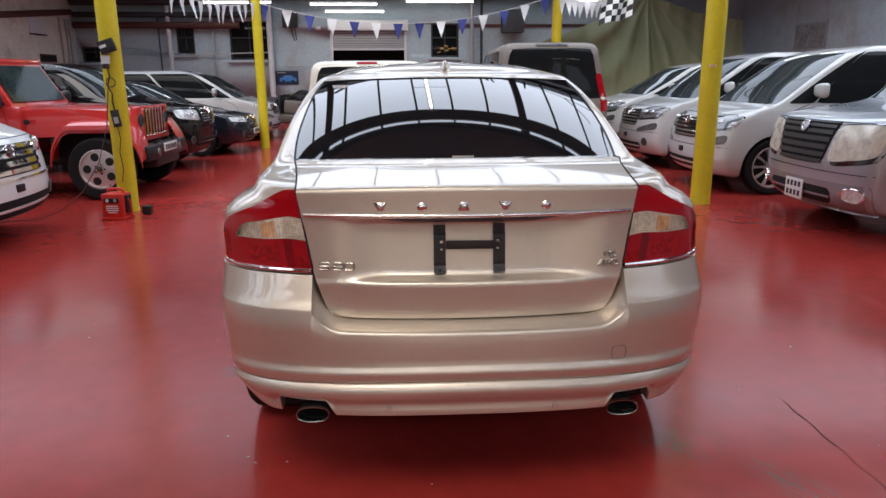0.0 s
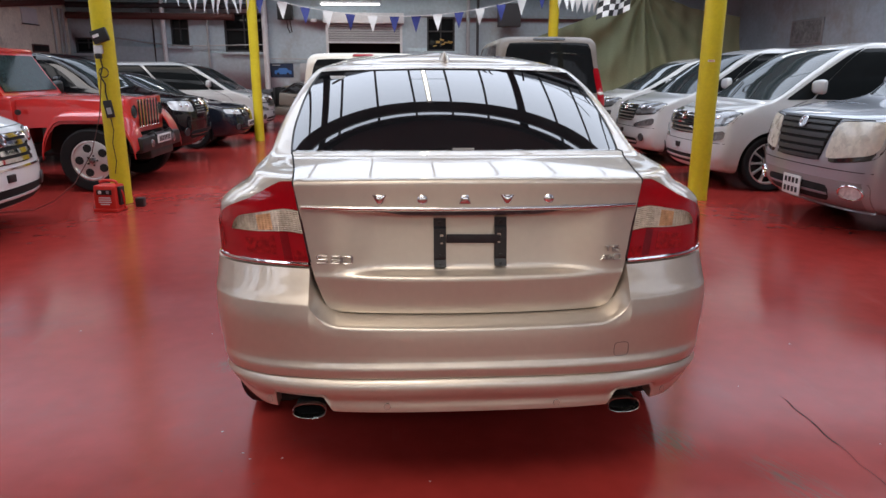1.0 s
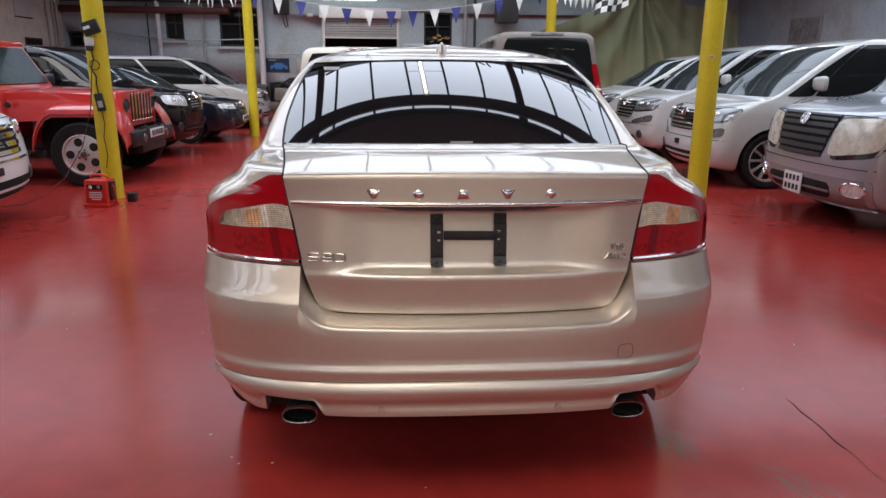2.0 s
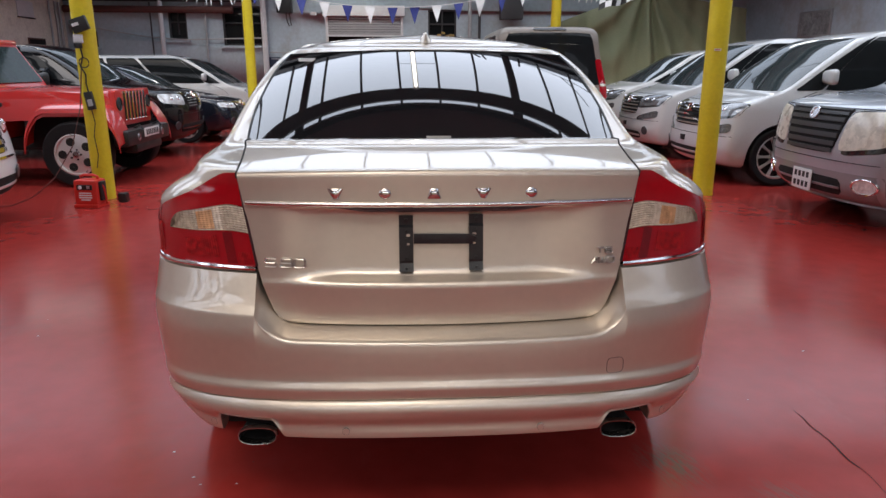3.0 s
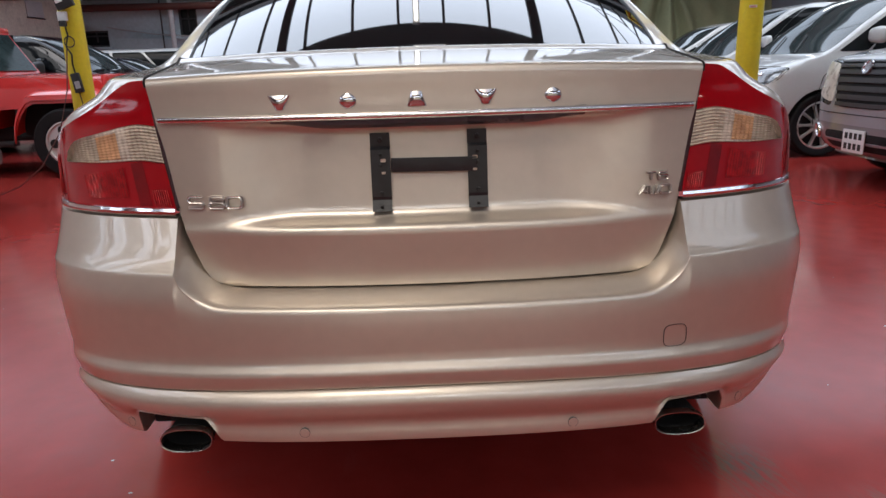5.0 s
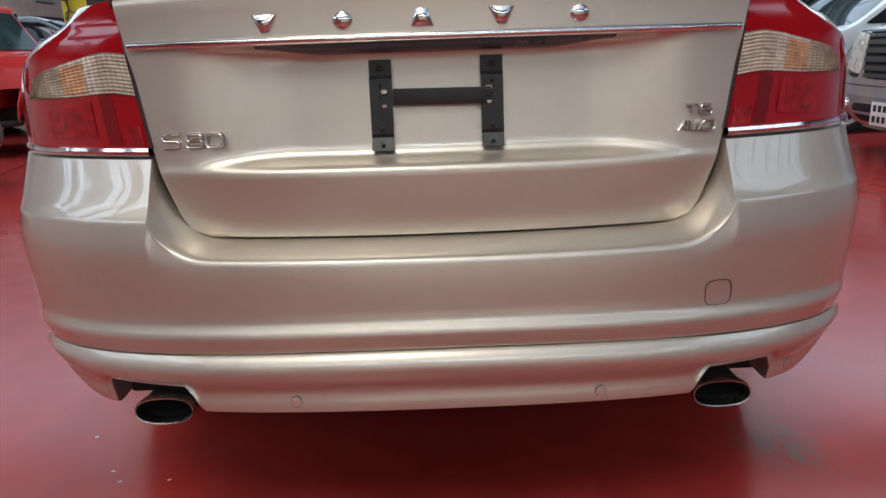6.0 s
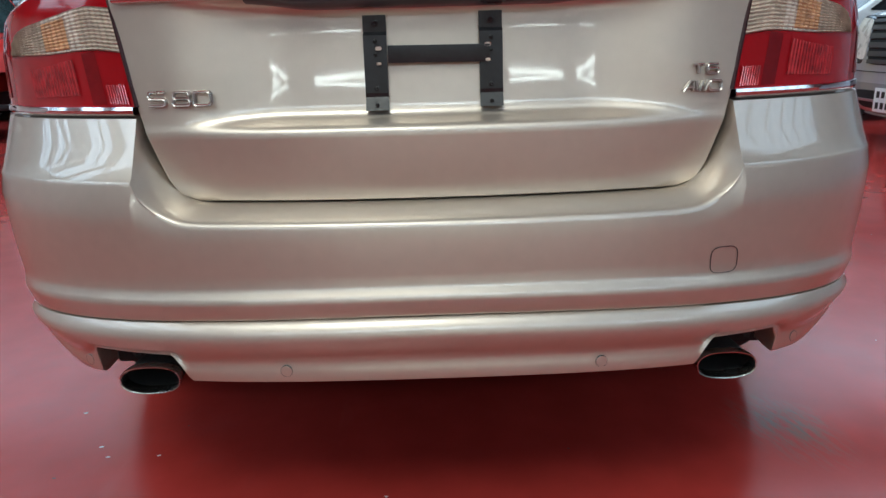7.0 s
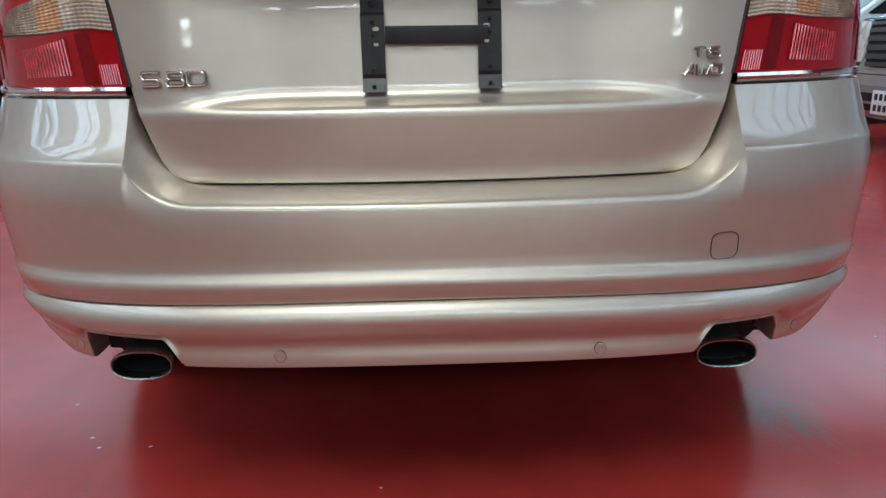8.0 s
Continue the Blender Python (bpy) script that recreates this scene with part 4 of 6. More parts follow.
def lettering(name, body, m, w, h, gaps, parent, label, stroke=.0031, slant=0.0):
    """Raised characters with rounded strokes on the pose m, from its origin along +x."""
    bm = bmesh.new()
    x0 = 0.0
    for ch, gap in zip(body, gaps):
        for run in glyph(ch, w, h, h * .22):
            pts = [Vector((x0 + x + slant * z, z, 0)) for x, z in run]
            closed = (pts[0] - pts[-1]).length < 1e-6
            k = len(pts)
            rows = []
            for i, p in enumerate(pts):
                a = pts[(i - 1) % (k - 1)] if closed else pts[max(i - 1, 0)]
                b = pts[(i + 1) % (k - 1)] if closed else pts[min(i + 1, k - 1)]
                d = (b - a).normalized()
                nrm = Vector((-d.y, d.x, 0))
                rows.append([m @ (p + nrm * (u * stroke) + Vector((0, 0, v))) for u, v in ((1, -.002), (1, .0016), (.55, .0036), (0, .0026), (-.55, .0036), (-1, .0016), (-1, -.002))])
            add_grid(bm, rows)
        x0 += w + gap
    bmesh.ops.recalc_face_normals(bm, faces=bm.faces)
    return part(name, bm, M_badge, parent, label, sharp=.9)


def on_lid(x, z):
    yo = curve_of([(r[0], r[1]) for r in ROWS_L[2:]])(z)
    p = lid_point(z, yo, yo, x / LID_W(z))
    return pose(p.x, p.y - .003, p.z, 90 - 8, 0, math.degrees(math.atan(2 * S_BOW * x / .79)))


lettering("badge", "S80", on_lid(-.5115, .8675), .0325, .0235, (.014, .0065, 0), saloon, "chrome S80 badge")
lettering("badge", "T6", on_lid(.459, .8960), .0205, .0155, (.006, 0), saloon, "chrome T6 badge", .0026)
lettering("badge", "AWD", on_lid(.440, .8665), .0235, .0170, (.0005, .0015, 0), saloon, "chrome AWD badge", .0026, .12)

# exhaust tips
for sx in (-1, 1):
    def oval(y, a, b, n=36):
        return [Vector(((-.548 if sx < 0 else .531) + a * math.copysign(abs(math.cos(t)) ** .8, math.cos(t)), y, (.375 if sx < 0 else .367) + b * math.copysign(abs(math.sin(t)) ** .85, math.sin(t)))) for t in [2 * math.pi * k / n for k in range(n)]]
    bm = bmesh.new()
    add_grid(bm, [oval(.022, .0560, .0275), oval(.006, .0570, .0280), oval(.003, .0562, .0274), oval(.004, .0540, .0252), oval(.03, .0525, .0240)], closed=True)
    tip = part("exhaust_tip", bm, M_satin, saloon, "oval polished exhaust tip", sharp=1.0)
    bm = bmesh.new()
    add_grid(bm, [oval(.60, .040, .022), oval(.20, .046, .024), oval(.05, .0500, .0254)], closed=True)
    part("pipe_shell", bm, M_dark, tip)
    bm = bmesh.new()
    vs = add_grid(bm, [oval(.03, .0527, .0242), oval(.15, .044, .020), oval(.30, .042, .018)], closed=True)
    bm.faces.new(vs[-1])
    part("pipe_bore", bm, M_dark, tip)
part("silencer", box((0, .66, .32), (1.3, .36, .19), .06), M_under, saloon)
# near-black boxes put under and behind the bumper as painted shade
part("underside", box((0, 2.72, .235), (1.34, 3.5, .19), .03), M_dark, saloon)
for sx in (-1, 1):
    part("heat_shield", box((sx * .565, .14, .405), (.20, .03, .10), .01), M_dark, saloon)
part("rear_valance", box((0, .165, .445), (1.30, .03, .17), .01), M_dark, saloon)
for sx in (-1, 1):
    part("pipe_hanger", tube([(sx * .61, .12, .428), (sx * .60, .07, .415), (sx * .585, .05, .405)], .006, 6), M_under, saloon)

# parking sensors and towing-eye cover
def on_bumper(x, z, y0):
    p = Vector((x, tail_y(x, z, y0), z))
    e = 0.01
    tx = Vector((e, tail_y(x + e, z, y0) - p.y, 0))
    nn = Vector((tx.y, -tx.x, 0)).normalized()
    return Matrix.Translation(p + nn * .001) @ nn.to_track_quat("X", "Z").to_matrix().to_4x4()


for x, z in ((-.285, .401), (.286, .400), (-.690, .389), (.690, .389)):
    mm = on_bumper(x, z, -.0415 if z > .39 else -.0405)
    s_ob = part("parking_sensor", lathe([(.0105, -.004), (.0105, .0002), (.0098, .0006), (.001, .0007)], 24, mm), M_champagne, saloon, "round painted parking sensor", sharp=.02)
    part("sensor_ring", lathe([(.0111, -.004), (.0111, .0002), (.0106, .0002), (.0106, -.004)], 24, mm), M_black, s_ob)
mm = on_bumper(.509, .574, -.0330)
pts = [(.027 * math.copysign(abs(math.cos(t)) ** .55, math.cos(t)), .0245 * math.copysign(abs(math.sin(t)) ** .55, math.sin(t))) for t in [2 * math.pi * k / 40 for k in range(41)]]
part("towing_eye_cover", tube([mm @ Vector((.0003, a, b)) for a, b in pts], .0008, 5), M_black, bumper, "thin seam of a rounded square cover")

# roof aerial
bm = bmesh.new()
rows = []
for y, w, h in ((1.455, .002, .004), (1.47, .020, .024), (1.49, .028, .045), (1.51, .031, .056), (1.535, .033, .057), (1.57, .034, .040), (1.61, .028, .018), (1.64, .006, .002)):
    rows.append([Vector((w * math.cos(t) * (1 - .55 * math.sin(t)), y, 1.518 + .13 * (y - 1.455) + h * math.sin(t))) for t in [math.pi * k / 14 for k in range(15)]])
add_grid(bm, rows)
part("roof_aerial", bm, M_champagne, saloon, "shark-fin roof aerial", sharp=1.0)

# sticker strip on the rear window, unreadable
p = glass_point(.55, .02, .003)
part("window_sticker", box((p.x, p.y, p.z), (.085, .002, .007), 0, None), M_grey_metal, saloon, "small white sticker")
p0 = glass_point(6.35, -.80, .004)
part("roof_sticker", box((0, 0, 0), (.10, .035, .002), 0, pose(p0.x, p0.y, p0.z, 22, 0, 14)), M_flag_white, saloon, "white paper sticker")

# flanks: side windows, wheels, doors
for seg in "sl":
    sx = 1 if seg == "s" else -1
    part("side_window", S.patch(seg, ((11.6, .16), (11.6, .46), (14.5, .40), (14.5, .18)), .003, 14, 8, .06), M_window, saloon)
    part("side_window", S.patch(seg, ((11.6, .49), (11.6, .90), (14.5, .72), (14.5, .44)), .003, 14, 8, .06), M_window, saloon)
    for b in (.24, .52, .80):
        part("door_gap", strip(S, [(seg, 2.2 + (11.3 - 2.2) * i / 12, b) for i in range(13)]), M_dark, saloon)
    for b in (.30, .56):
        p = S.at(seg, 8.0, b)
        part("door_handle", box((p.x + sx * .012, p.y, p.z), (.03, .2, .03), .01), M_champagne, saloon)
    for y in (AXLE_R, AXLE_F):
        wheel(saloon, sx * .812, y, .335, .225, 7, .225, sx, .6)
    mirror(saloon, S.at(seg, 11.6, .88), sx, M_champagne)
wells(saloon, .87, (AXLE_R, AXLE_F), .33)
part("windscreen", S.patch("f", ((11.3, -.88), (11.3, .88), (15.2, .84), (15.2, -.84)), .003, 20, 12, .04), M_screen, saloon)
for sx in (-1, 1):
    part("headlamp", S.patch("f", ((4.0, sx * .55), (4.2, sx * .96), (5.2, sx * .96), (5.0, sx * .55)), .005, 12, 6, .1), M_headlamp, saloon)
part("grille", S.patch("f", ((3.2, -.32), (3.2, .32), (4.8, .36), (4.8, -.36)), .005, 12, 6, .06), M_gloss_black, saloon)


# ---- parked cars ----
def vehicle(name, m, label, category, paint_mat, rows, kind, wheels, group="", rim=5, lower=None, glass=None, plate=None, lamp_mat=None, opts=None):
    """A car from ring rows: under, bumper foot, bumper, grille foot, bonnet lip, bonnet, cowl, mid glass, roof edge, roof side, roof crown."""
    o = dict(bow_f=0.13, round_f=0.22, bow_r=0.05, round_r=0.25, m=4.0, lamp=(3.15, 4.0, .50, .97), grille=(3.0, 4.0, .46), slats=5, screen=(6.12, 8.0, .90), r_wheel=0.33, front=True, rear=False, bumper=2.75)
    o.update(opts or {})
    t = thing(name, m, label, category, group)
    H = Hull(rows, o["bow_f"], o["round_f"], o["bow_r"], o["round_r"], o["m"], o.get("barrel", 0.03), o.get("up", 0.6))
    rw = o["r_wheel"]
    H.body(paint_mat, t, [(y, rw, rw + 0.045) for y in wheels], 14, 60, 70)
    wmax = rows[3][4]
    wells(t, wmax, wheels, rw)
    for y in wheels:
        for sx in (-1, 1):
            wheel(t, sx * (wmax - 0.115), y, rw, 0.215, rim, rw * o.get("rim_k", 0.70), sx, o.get("fat", 0.75))
    part("underside", box((0, (rows[0][0] + rows[0][2]) / 2, 0.26), (wmax * 1.2, (rows[0][0] - rows[0][2]) * 0.9, 0.08), 0.02), M_under, t)
    gl = glass or M_window
    s0, s1, aw = o["screen"]
    part("windscreen", H.patch("f", ((s0, -aw), (s0, aw), (s1, aw * 0.93), (s1, -aw * 0.93)), 0.003, 20, 14, 0.04), M_screen, t)
    for seg in "sl":
        for (b0, b1, t0, t1) in o["side_glass"]:
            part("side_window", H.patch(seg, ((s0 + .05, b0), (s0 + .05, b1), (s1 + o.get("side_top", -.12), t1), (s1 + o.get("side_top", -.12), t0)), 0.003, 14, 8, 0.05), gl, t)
        for b in o["doors"]:
            part("door_gap", strip(H, [(seg, 1.6 + (s0 - 1.6) * i / 10, b) for i in range(11)]), M_dark, t)
        for b in o["handles"]:
            p = H.at(seg, s0 - 0.75, b)
            part("door_handle", box((p.x + (0.012 if seg == "s" else -0.012), p.y, p.z), (0.03, 0.2, 0.032), 0.01), o.get("handle_mat", paint_mat), t)
    if o["front"]:
        l0, l1, a0, a1 = o["lamp"]
        tb = o.get("taper", 1.0)
        for sx in (-1, 1):
            lens = part("headlamp", H.patch("f", ((l0 + .12, sx * (a0 - (1 - tb) * .3)), (l0 + .30, sx * a1), (l1, sx * a1), (l1 - .12, sx * a0)), 0.006, 14, 8, 0.10, 0.03), lamp_mat or M_headlamp, t)
            part("lamp_bezel", H.patch("f", ((l0 + .02, sx * (a0 - .02)), (l0 + .2, sx * (a1 + .012)), (l1 + .06, sx * (a1 + .012)), (l1 - .06, sx * (a0 - .02))), 0.002, 14, 8, 0.10, 0.02), M_gloss_black, lens)
            for k, (aa, rr) in enumerate(((0.3, 0.036), (0.62, 0.032)) if o.get("projectors", True) else ()):
                q = a0 + (a1 - a0) * aa
                sc = (l0 + l1) / 2 + 0.1
                p, nn = H.at("f", sc, sx * q), H.normal("f", sc, sx * q)
                mm = Matrix.Translation(p + nn * 0.008) @ nn.to_track_quat("X", "Z").to_matrix().to_4x4()
                part("projector", lathe([(rr, 0.0), (rr * 0.9, 0.006), (rr * 0.72, 0.002), (rr * 0.5, 0.007), (0.001, 0.010)], 20, mm), M_chrome, lens)
        g0, g1, ga = o["grille"]
        tb = o.get("taper", 1.0)
        gr = part("grille", H.patch("f", ((g0, -ga * tb), (g0, ga * tb), (g1, ga * 1.06), (g1, -ga * 1.06)), 0.004, 16, 8, 0.06, 0.02), M_dark, t)
        for k in range(o["slats"]):
            s = g0 + (g1 - g0) * (k + 0.5) / o["slats"]
            wa = ga * (tb + (1.06 - tb) * (k + .5) / o["slats"]) * .97
            ds = (g1 - g0) / o["slats"] * o.get("slat_k", 0.2)
            part("grille_bar", H.patch("f", ((s - ds, -wa), (s - ds, wa), (s + ds, wa), (s + ds, -wa)), 0.018, 16, 3, 0.0, 0.016), o.get("slat_mat", M_chrome), gr)
        i0, i1, ia = o.get("intake", (1.45, 2.0, .62))
        if o.get("plate_mount"):
            p = H.at("f", o["plate_mount"], 0)
            part("plate_mount", box((0, p.y + .002, p.z), (.12, .03, .07), .006), M_black, t)
        part("lower_intake", H.patch("f", ((i0, -ia), (i0, ia), (i1, ia * 1.04), (i1, -ia * 1.04)), 0.005, 18, 4, 0.08, 0.02), M_dark, t)
        im = (i0 + i1) / 2
        part("intake_bar", H.patch("f", ((im - .05, -ia), (im - .05, ia), (im + .05, ia), (im + .05, -ia)), 0.012, 18, 2, 0.0, 0.012), lower or paint_mat, t)
        if lower:
            part("lower_bumper", H.patch("f", ((.35, -.985), (.35, .985), (2.45, .985), (2.45, -.985)), 0.002, 30, 10, 0.02, 0.02), lower, t)
        if o.get("lamp2"):
            b0, b1, c0, c1 = o["lamp2"]
            for sx in (-1, 1):
                part("lower_lamp", H.patch("f", ((b0, sx * c0), (b0 + .22, sx * c1), (b1 + .22, sx * c1), (b1 - .22, sx * c0)), 0.008, 12, 5, 0.12, 0.02), M_lamp_dark, t)
        if o.get("chrome_line"):
            cs, ca = o["chrome_line"]
            part("chrome_line", H.patch("f", ((cs, -ca), (cs, ca), (cs + .10, ca), (cs + .10, -ca)), 0.012, 20, 3, 0.0, 0.014), M_chrome, t)
        for sx in (-1, 1):
            fa = o.get("fog", .76)
            p, nn = H.at("f", 1.95, sx * fa), H.normal("f", 1.95, sx * fa)
            mm = Matrix.Translation(p + nn * 0.004) @ nn.to_track_quat("X", "Z").to_matrix().to_4x4()
            if o.get("fog_ring"):
                mm = mm @ Matrix.Diagonal((1, 1.6, 0.9, 1))
                fog = part("fog_lamp", lathe([(.066, .001), (.001, .003)], 24, mm), M_headlamp, t)
                part("chrome_ring", lathe([(.080, -.01), (.080, .004), (.074, .009), (.066, .006), (.064, -.002)], 28, mm), M_chrome, fog)
            else:
                part("fog_lamp", lathe([(.068, 0.0), (.062, .012), (.05, .008), (.001, .016)], 20, mm), o.get("fog_mat", M_slat), t)
        part("bumper_line", strip(H, [("f", o["bumper"], -.98 + 1.96 * i / 24) for i in range(25)], 0.004), M_dark, t)
        part("bonnet_gap", strip(H, [("f", o.get("lip", 4.12), -.86 + 1.72 * i / 24) for i in range(25)], 0.004), M_dark, t)
        p, nn = H.at("f", (g0 + g1) / 2 + .25, 0), H.normal("f", (g0 + g1) / 2 + .25, 0)
        mm = Matrix.Translation(p + nn * 0.022) @ nn.to_track_quat("X", "Z").to_matrix().to_4x4()
        part("badge", lathe([(.062, 0), (.060, .012), (.046, .012), (.044, .004), (.001, .004)], 24, mm), M_chrome, t)
        if plate:
            p = H.at("f", plate[0], 0)
            number_plate(t, pose(0, p.y + 0.02, p.z, 0, 0, 180), plate[1], plate[2], plate[3], plate[4])
        for sx in (-1, 1):
            p = H.at("s" if sx > 0 else "l", s0 + o.get("mirror_up", 0.30), o["mirror"])
            mirror(t, p, sx, paint_mat)
        for sx in (-0.35, 0.25):
            q = [H.at("f", s0 + 0.02 + 0.09 * i, sx + 0.05 * i) + H.normal("f", s0 + 0.1, sx) * 0.018 for i in range(7)]
            part("wiper", tube(q, 0.008, 6), M_black, t)
    if o["rear"]:
        r0, r1, ra = o["rear_glass"]
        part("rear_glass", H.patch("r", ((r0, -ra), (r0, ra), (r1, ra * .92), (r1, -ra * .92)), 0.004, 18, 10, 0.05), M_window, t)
        for sx in (-1, 1):
            a0, a1, z0, z1 = o["tail_lamp"]
            part("tail_lamp", H.patch("r", ((z0, sx * a0), (z0, sx * a1), (z1, sx * a1), (z1, sx * a0)), 0.006, 8, 14, 0.06, 0.02), M_lens_red, t, "red and clear upright tail lamp")
            part("clear_lens", H.patch("r", ((z0 + (z1 - z0) * .4, sx * (a0 + .01)), (z0 + (z1 - z0) * .4, sx * (a1 - .02)), (z0 + (z1 - z0) * .55, sx * (a1 - .02)), (z0 + (z1 - z0) * .55, sx * (a0 + .01))), 0.010, 6, 4, 0.05), M_lens_clear, t)
        hs = o["high_lamp"]
        bw = o.get("brake_w", .24)
        part("brake_lamp", H.patch("r", ((hs, -bw), (hs, bw), (hs + .28, bw * .92), (hs + .28, -bw * .92)), 0.016, 10, 4, 0.12, 0.03), o.get("brake_mat", M_lens_deep), t)
        part("tailgate_gap", strip(H, [("r", 3.0, -.9 + 1.8 * i / 16) for i in range(17)]), M_dark, t)
        part("tailgate_handle", H.patch("r", ((r0 - .55, -.35), (r0 - .55, .35), (r0 - .35, .35), (r0 - .35, -.35)), 0.012, 8, 3, 0.04), M_chrome, t)
    if o.get("roof_rail"):
        for seg in "sl":
            q = [H.at(seg, 8.55, b) + Vector((0, 0, 0.03 if 0.1 < b < 0.75 else 0)) for b in [0.06 + 0.74 * i / 20 for i in range(21)]]
            part("roof_rail", tube(q, 0.016, 8), M_satin, t)
    return t, H


WHITE_VAN = [(2.22, .22, -2.28, .24, .80), (2.33, .26, -2.36, .30, .86), (2.42, .46, -2.41, .46, .905), (2.40, .66, -2.41, .68, .918), (2.33, .92, -2.40, .92, .918), (2.02, 1.05, -2.39, 1.06, .910),
             (1.70, 1.12, -2.38, 1.14, .898), (1.18, 1.47, -2.33, 1.48, .850), (.68, 1.77, -2.24, 1.77, .775), (.30, 1.86, -2.05, 1.86, .60), (0, 1.89, -1.6, 1.89, 0.0)]
VAN_OPTS = dict(side_glass=[(.03, .30, .05, .30), (.32, .58, .32, .58), (.60, .8895, .60, .9603), (.8905, .985, .9613, .972)], doors=[.31, .59, .90], screen=(6.12, 8.0, .955), handles=[.34, .64], mirror=.93, mirror_up=.42, r_wheel=.36, rim_k=.74, fat=.95, lamp=(3.42, 4.52, .44, .985), grille=(3.15, 4.25, .42), slats=6, lip=4.62, lamp2=(2.75, 3.22, .48, .96), side_top=.10, intake=(1.35, 1.85, .60), plate_mount=2.35, bow_f=.14, round_f=.17, up=.28)
for yc, xn, lab, pm, zs in ((7.15, 3.62, "white people carrier with chrome grille, parked behind a yellow post", M_white_paint, 1.0), (9.6, 3.62, "white people carrier with dark headlamps, parked in the row", M_white_paint, 1.0)):
    vehicle("people_carrier", pose(xn + 2.42, yc, 0, 0, 0, 90), lab, "van", pm, WHITE_VAN, "van", (1.58, -1.45), "cars in the east row", 10, plate=None, lamp_mat=M_lamp_dark, opts=VAN_OPTS)
MPV2 = [(r[0], r[1], r[2], r[3] * (1 if r[3] < 1.2 else 0.94), r[4] * .96) for r in WHITE_VAN]
MPV2 = [(a, b * (1 if b < 1.2 else 0.94), c, d, w) for a, b, c, d, w in MPV2]
vehicle("people_carrier", pose(3.7 + 2.42, 12.1, 0, 0, 0, 90), "pearl white people carrier, parked far along the row", "van", M_white_paint, MPV2, "van", (1.47, -1.45), "cars in the east row", 10, lamp_mat=M_lamp_dark, opts=VAN_OPTS)
SALOON = [(2.10, .22, -2.10, .24, .76), (2.22, .26, -2.22, .32, .80), (2.32, .42, -2.32, .44, .86), (2.30, .58, -2.33, .60, .885), (2.20, .76, -2.31, .80, .89), (1.60, .88, -2.15, .98, .87),
          (1.00, .98, -1.75, 1.03, .84), (.60, 1.20, -1.35, 1.24, .74), (.22, 1.37, -.95, 1.38, .62), (.05, 1.42, -.75, 1.42, .48), (-.1, 1.44, -.5, 1.44, 0.0)]
CAR_OPTS = dict(side_glass=[(.14, .40, .18, .42), (.43, .95, .45, .92)], doors=[.42, .86], handles=[.22, .49], mirror=.86, r_wheel=.32, lamp=(3.2, 4.0, .48, .97), grille=(3.05, 3.9, .42), handle_mat=M_chrome)
vehicle("saloon_car", pose(4.0 + 2.3, 14.6, 0, 0, 0, 90), "pale silver saloon car at the far end of the row", "car", M_grey_paint, [(a, b * 1.04, c, d * 1.04, w) for a, b, c, d, w in SALOON], "car", (1.40, -1.38), "cars in the east row", 5, opts=CAR_OPTS)

ELGRAND = [(2.20, .24, -2.28, .24, .80), (2.30, .28, -2.36, .32, .85), (2.40, .44, -2.40, .46, .885), (2.40, .66, -2.40, .68, .90), (2.32, 1.06, -2.39, .98, .90), (1.95, 1.15, -2.38, 1.10, .892),
           (1.28, 1.23, -2.37, 1.20, .875), (.95, 1.50, -2.33, 1.50, .82), (.55, 1.78, -2.25, 1.78, .74), (.2, 1.87, -2.05, 1.87, .58), (-.2, 1.90, -1.6, 1.90, 0.0)]
vehicle("people_carrier", pose(3.72 + 2.40, 4.46, 0, 0, 0, 90), "silver grey people carrier with black slatted grille and cloudy headlamps", "van", M_grey_paint, ELGRAND, "van", (1.45, -1.45), "cars in the east row", 7,
        lower=M_lower_grey, plate=(1.78, .300, .195, 8, 2), lamp_mat=M_headlamp_cloudy,
        opts=dict(VAN_OPTS, lamp=(3.0, 4.05, .52, .985), grille=(3.05, 4.08, .50), slats=7, slat_mat=M_slat, slat_k=.3, fog=.84, lip=4.12, bumper=2.85, bow_f=.10, round_f=.22, lamp2=None, plate_mount=None, projectors=False, taper=.78, intake=(1.30, 2.15, .56), fog_ring=True))

# ---- west row ----
SUV = [(2.15, .26, -2.20, .28, .80), (2.25, .32, -2.30, .36, .85), (2.36, .52, -2.36, .54, .90), (2.36, .74, -2.37, .76, .925), (2.28, 1.00, -2.36, 1.00, .925), (1.75, 1.10, -2.35, 1.09, .91),
       (1.15, 1.20, -2.33, 1.18, .89), (.82, 1.44, -2.22, 1.46, .81), (.42, 1.66, -2.08, 1.68, .72), (.15, 1.74, -1.95, 1.75, .56), (-.1, 1.77, -1.6, 1.77, 0.0)]
SUV_OPTS = dict(side_glass=[(.06, .28, .10, .28), (.30, .56, .30, .58), (.58, .95, .60, .94)], doors=[.29, .57, .90], handles=[.33, .60], mirror=.88, r_wheel=.37, lamp=(3.15, 4.05, .46, .985), grille=(3.15, 4.0, .36), slats=6, roof_rail=True, handle_mat=M_black)
vehicle("estate_suv", pose(-3.62 - 2.36, 10.05, 0, 0, 0, -90), "black off-road estate car with clear headlamps and a chrome grille", "car", M_black_paint, SUV, "suv", (1.42, -1.42), "cars in the west row", 5, opts=SUV_OPTS)
vehicle("saloon_car", pose(-3.35 - 2.3, 12.35, 0, 0, 0, -90), "dark blue saloon car with a low sloping bonnet", "car", M_navy_paint, SALOON, "car", (1.40, -1.38), "cars in the west row", 5, plate=(2.2, .52, .112, 7, 1), opts=CAR_OPTS)
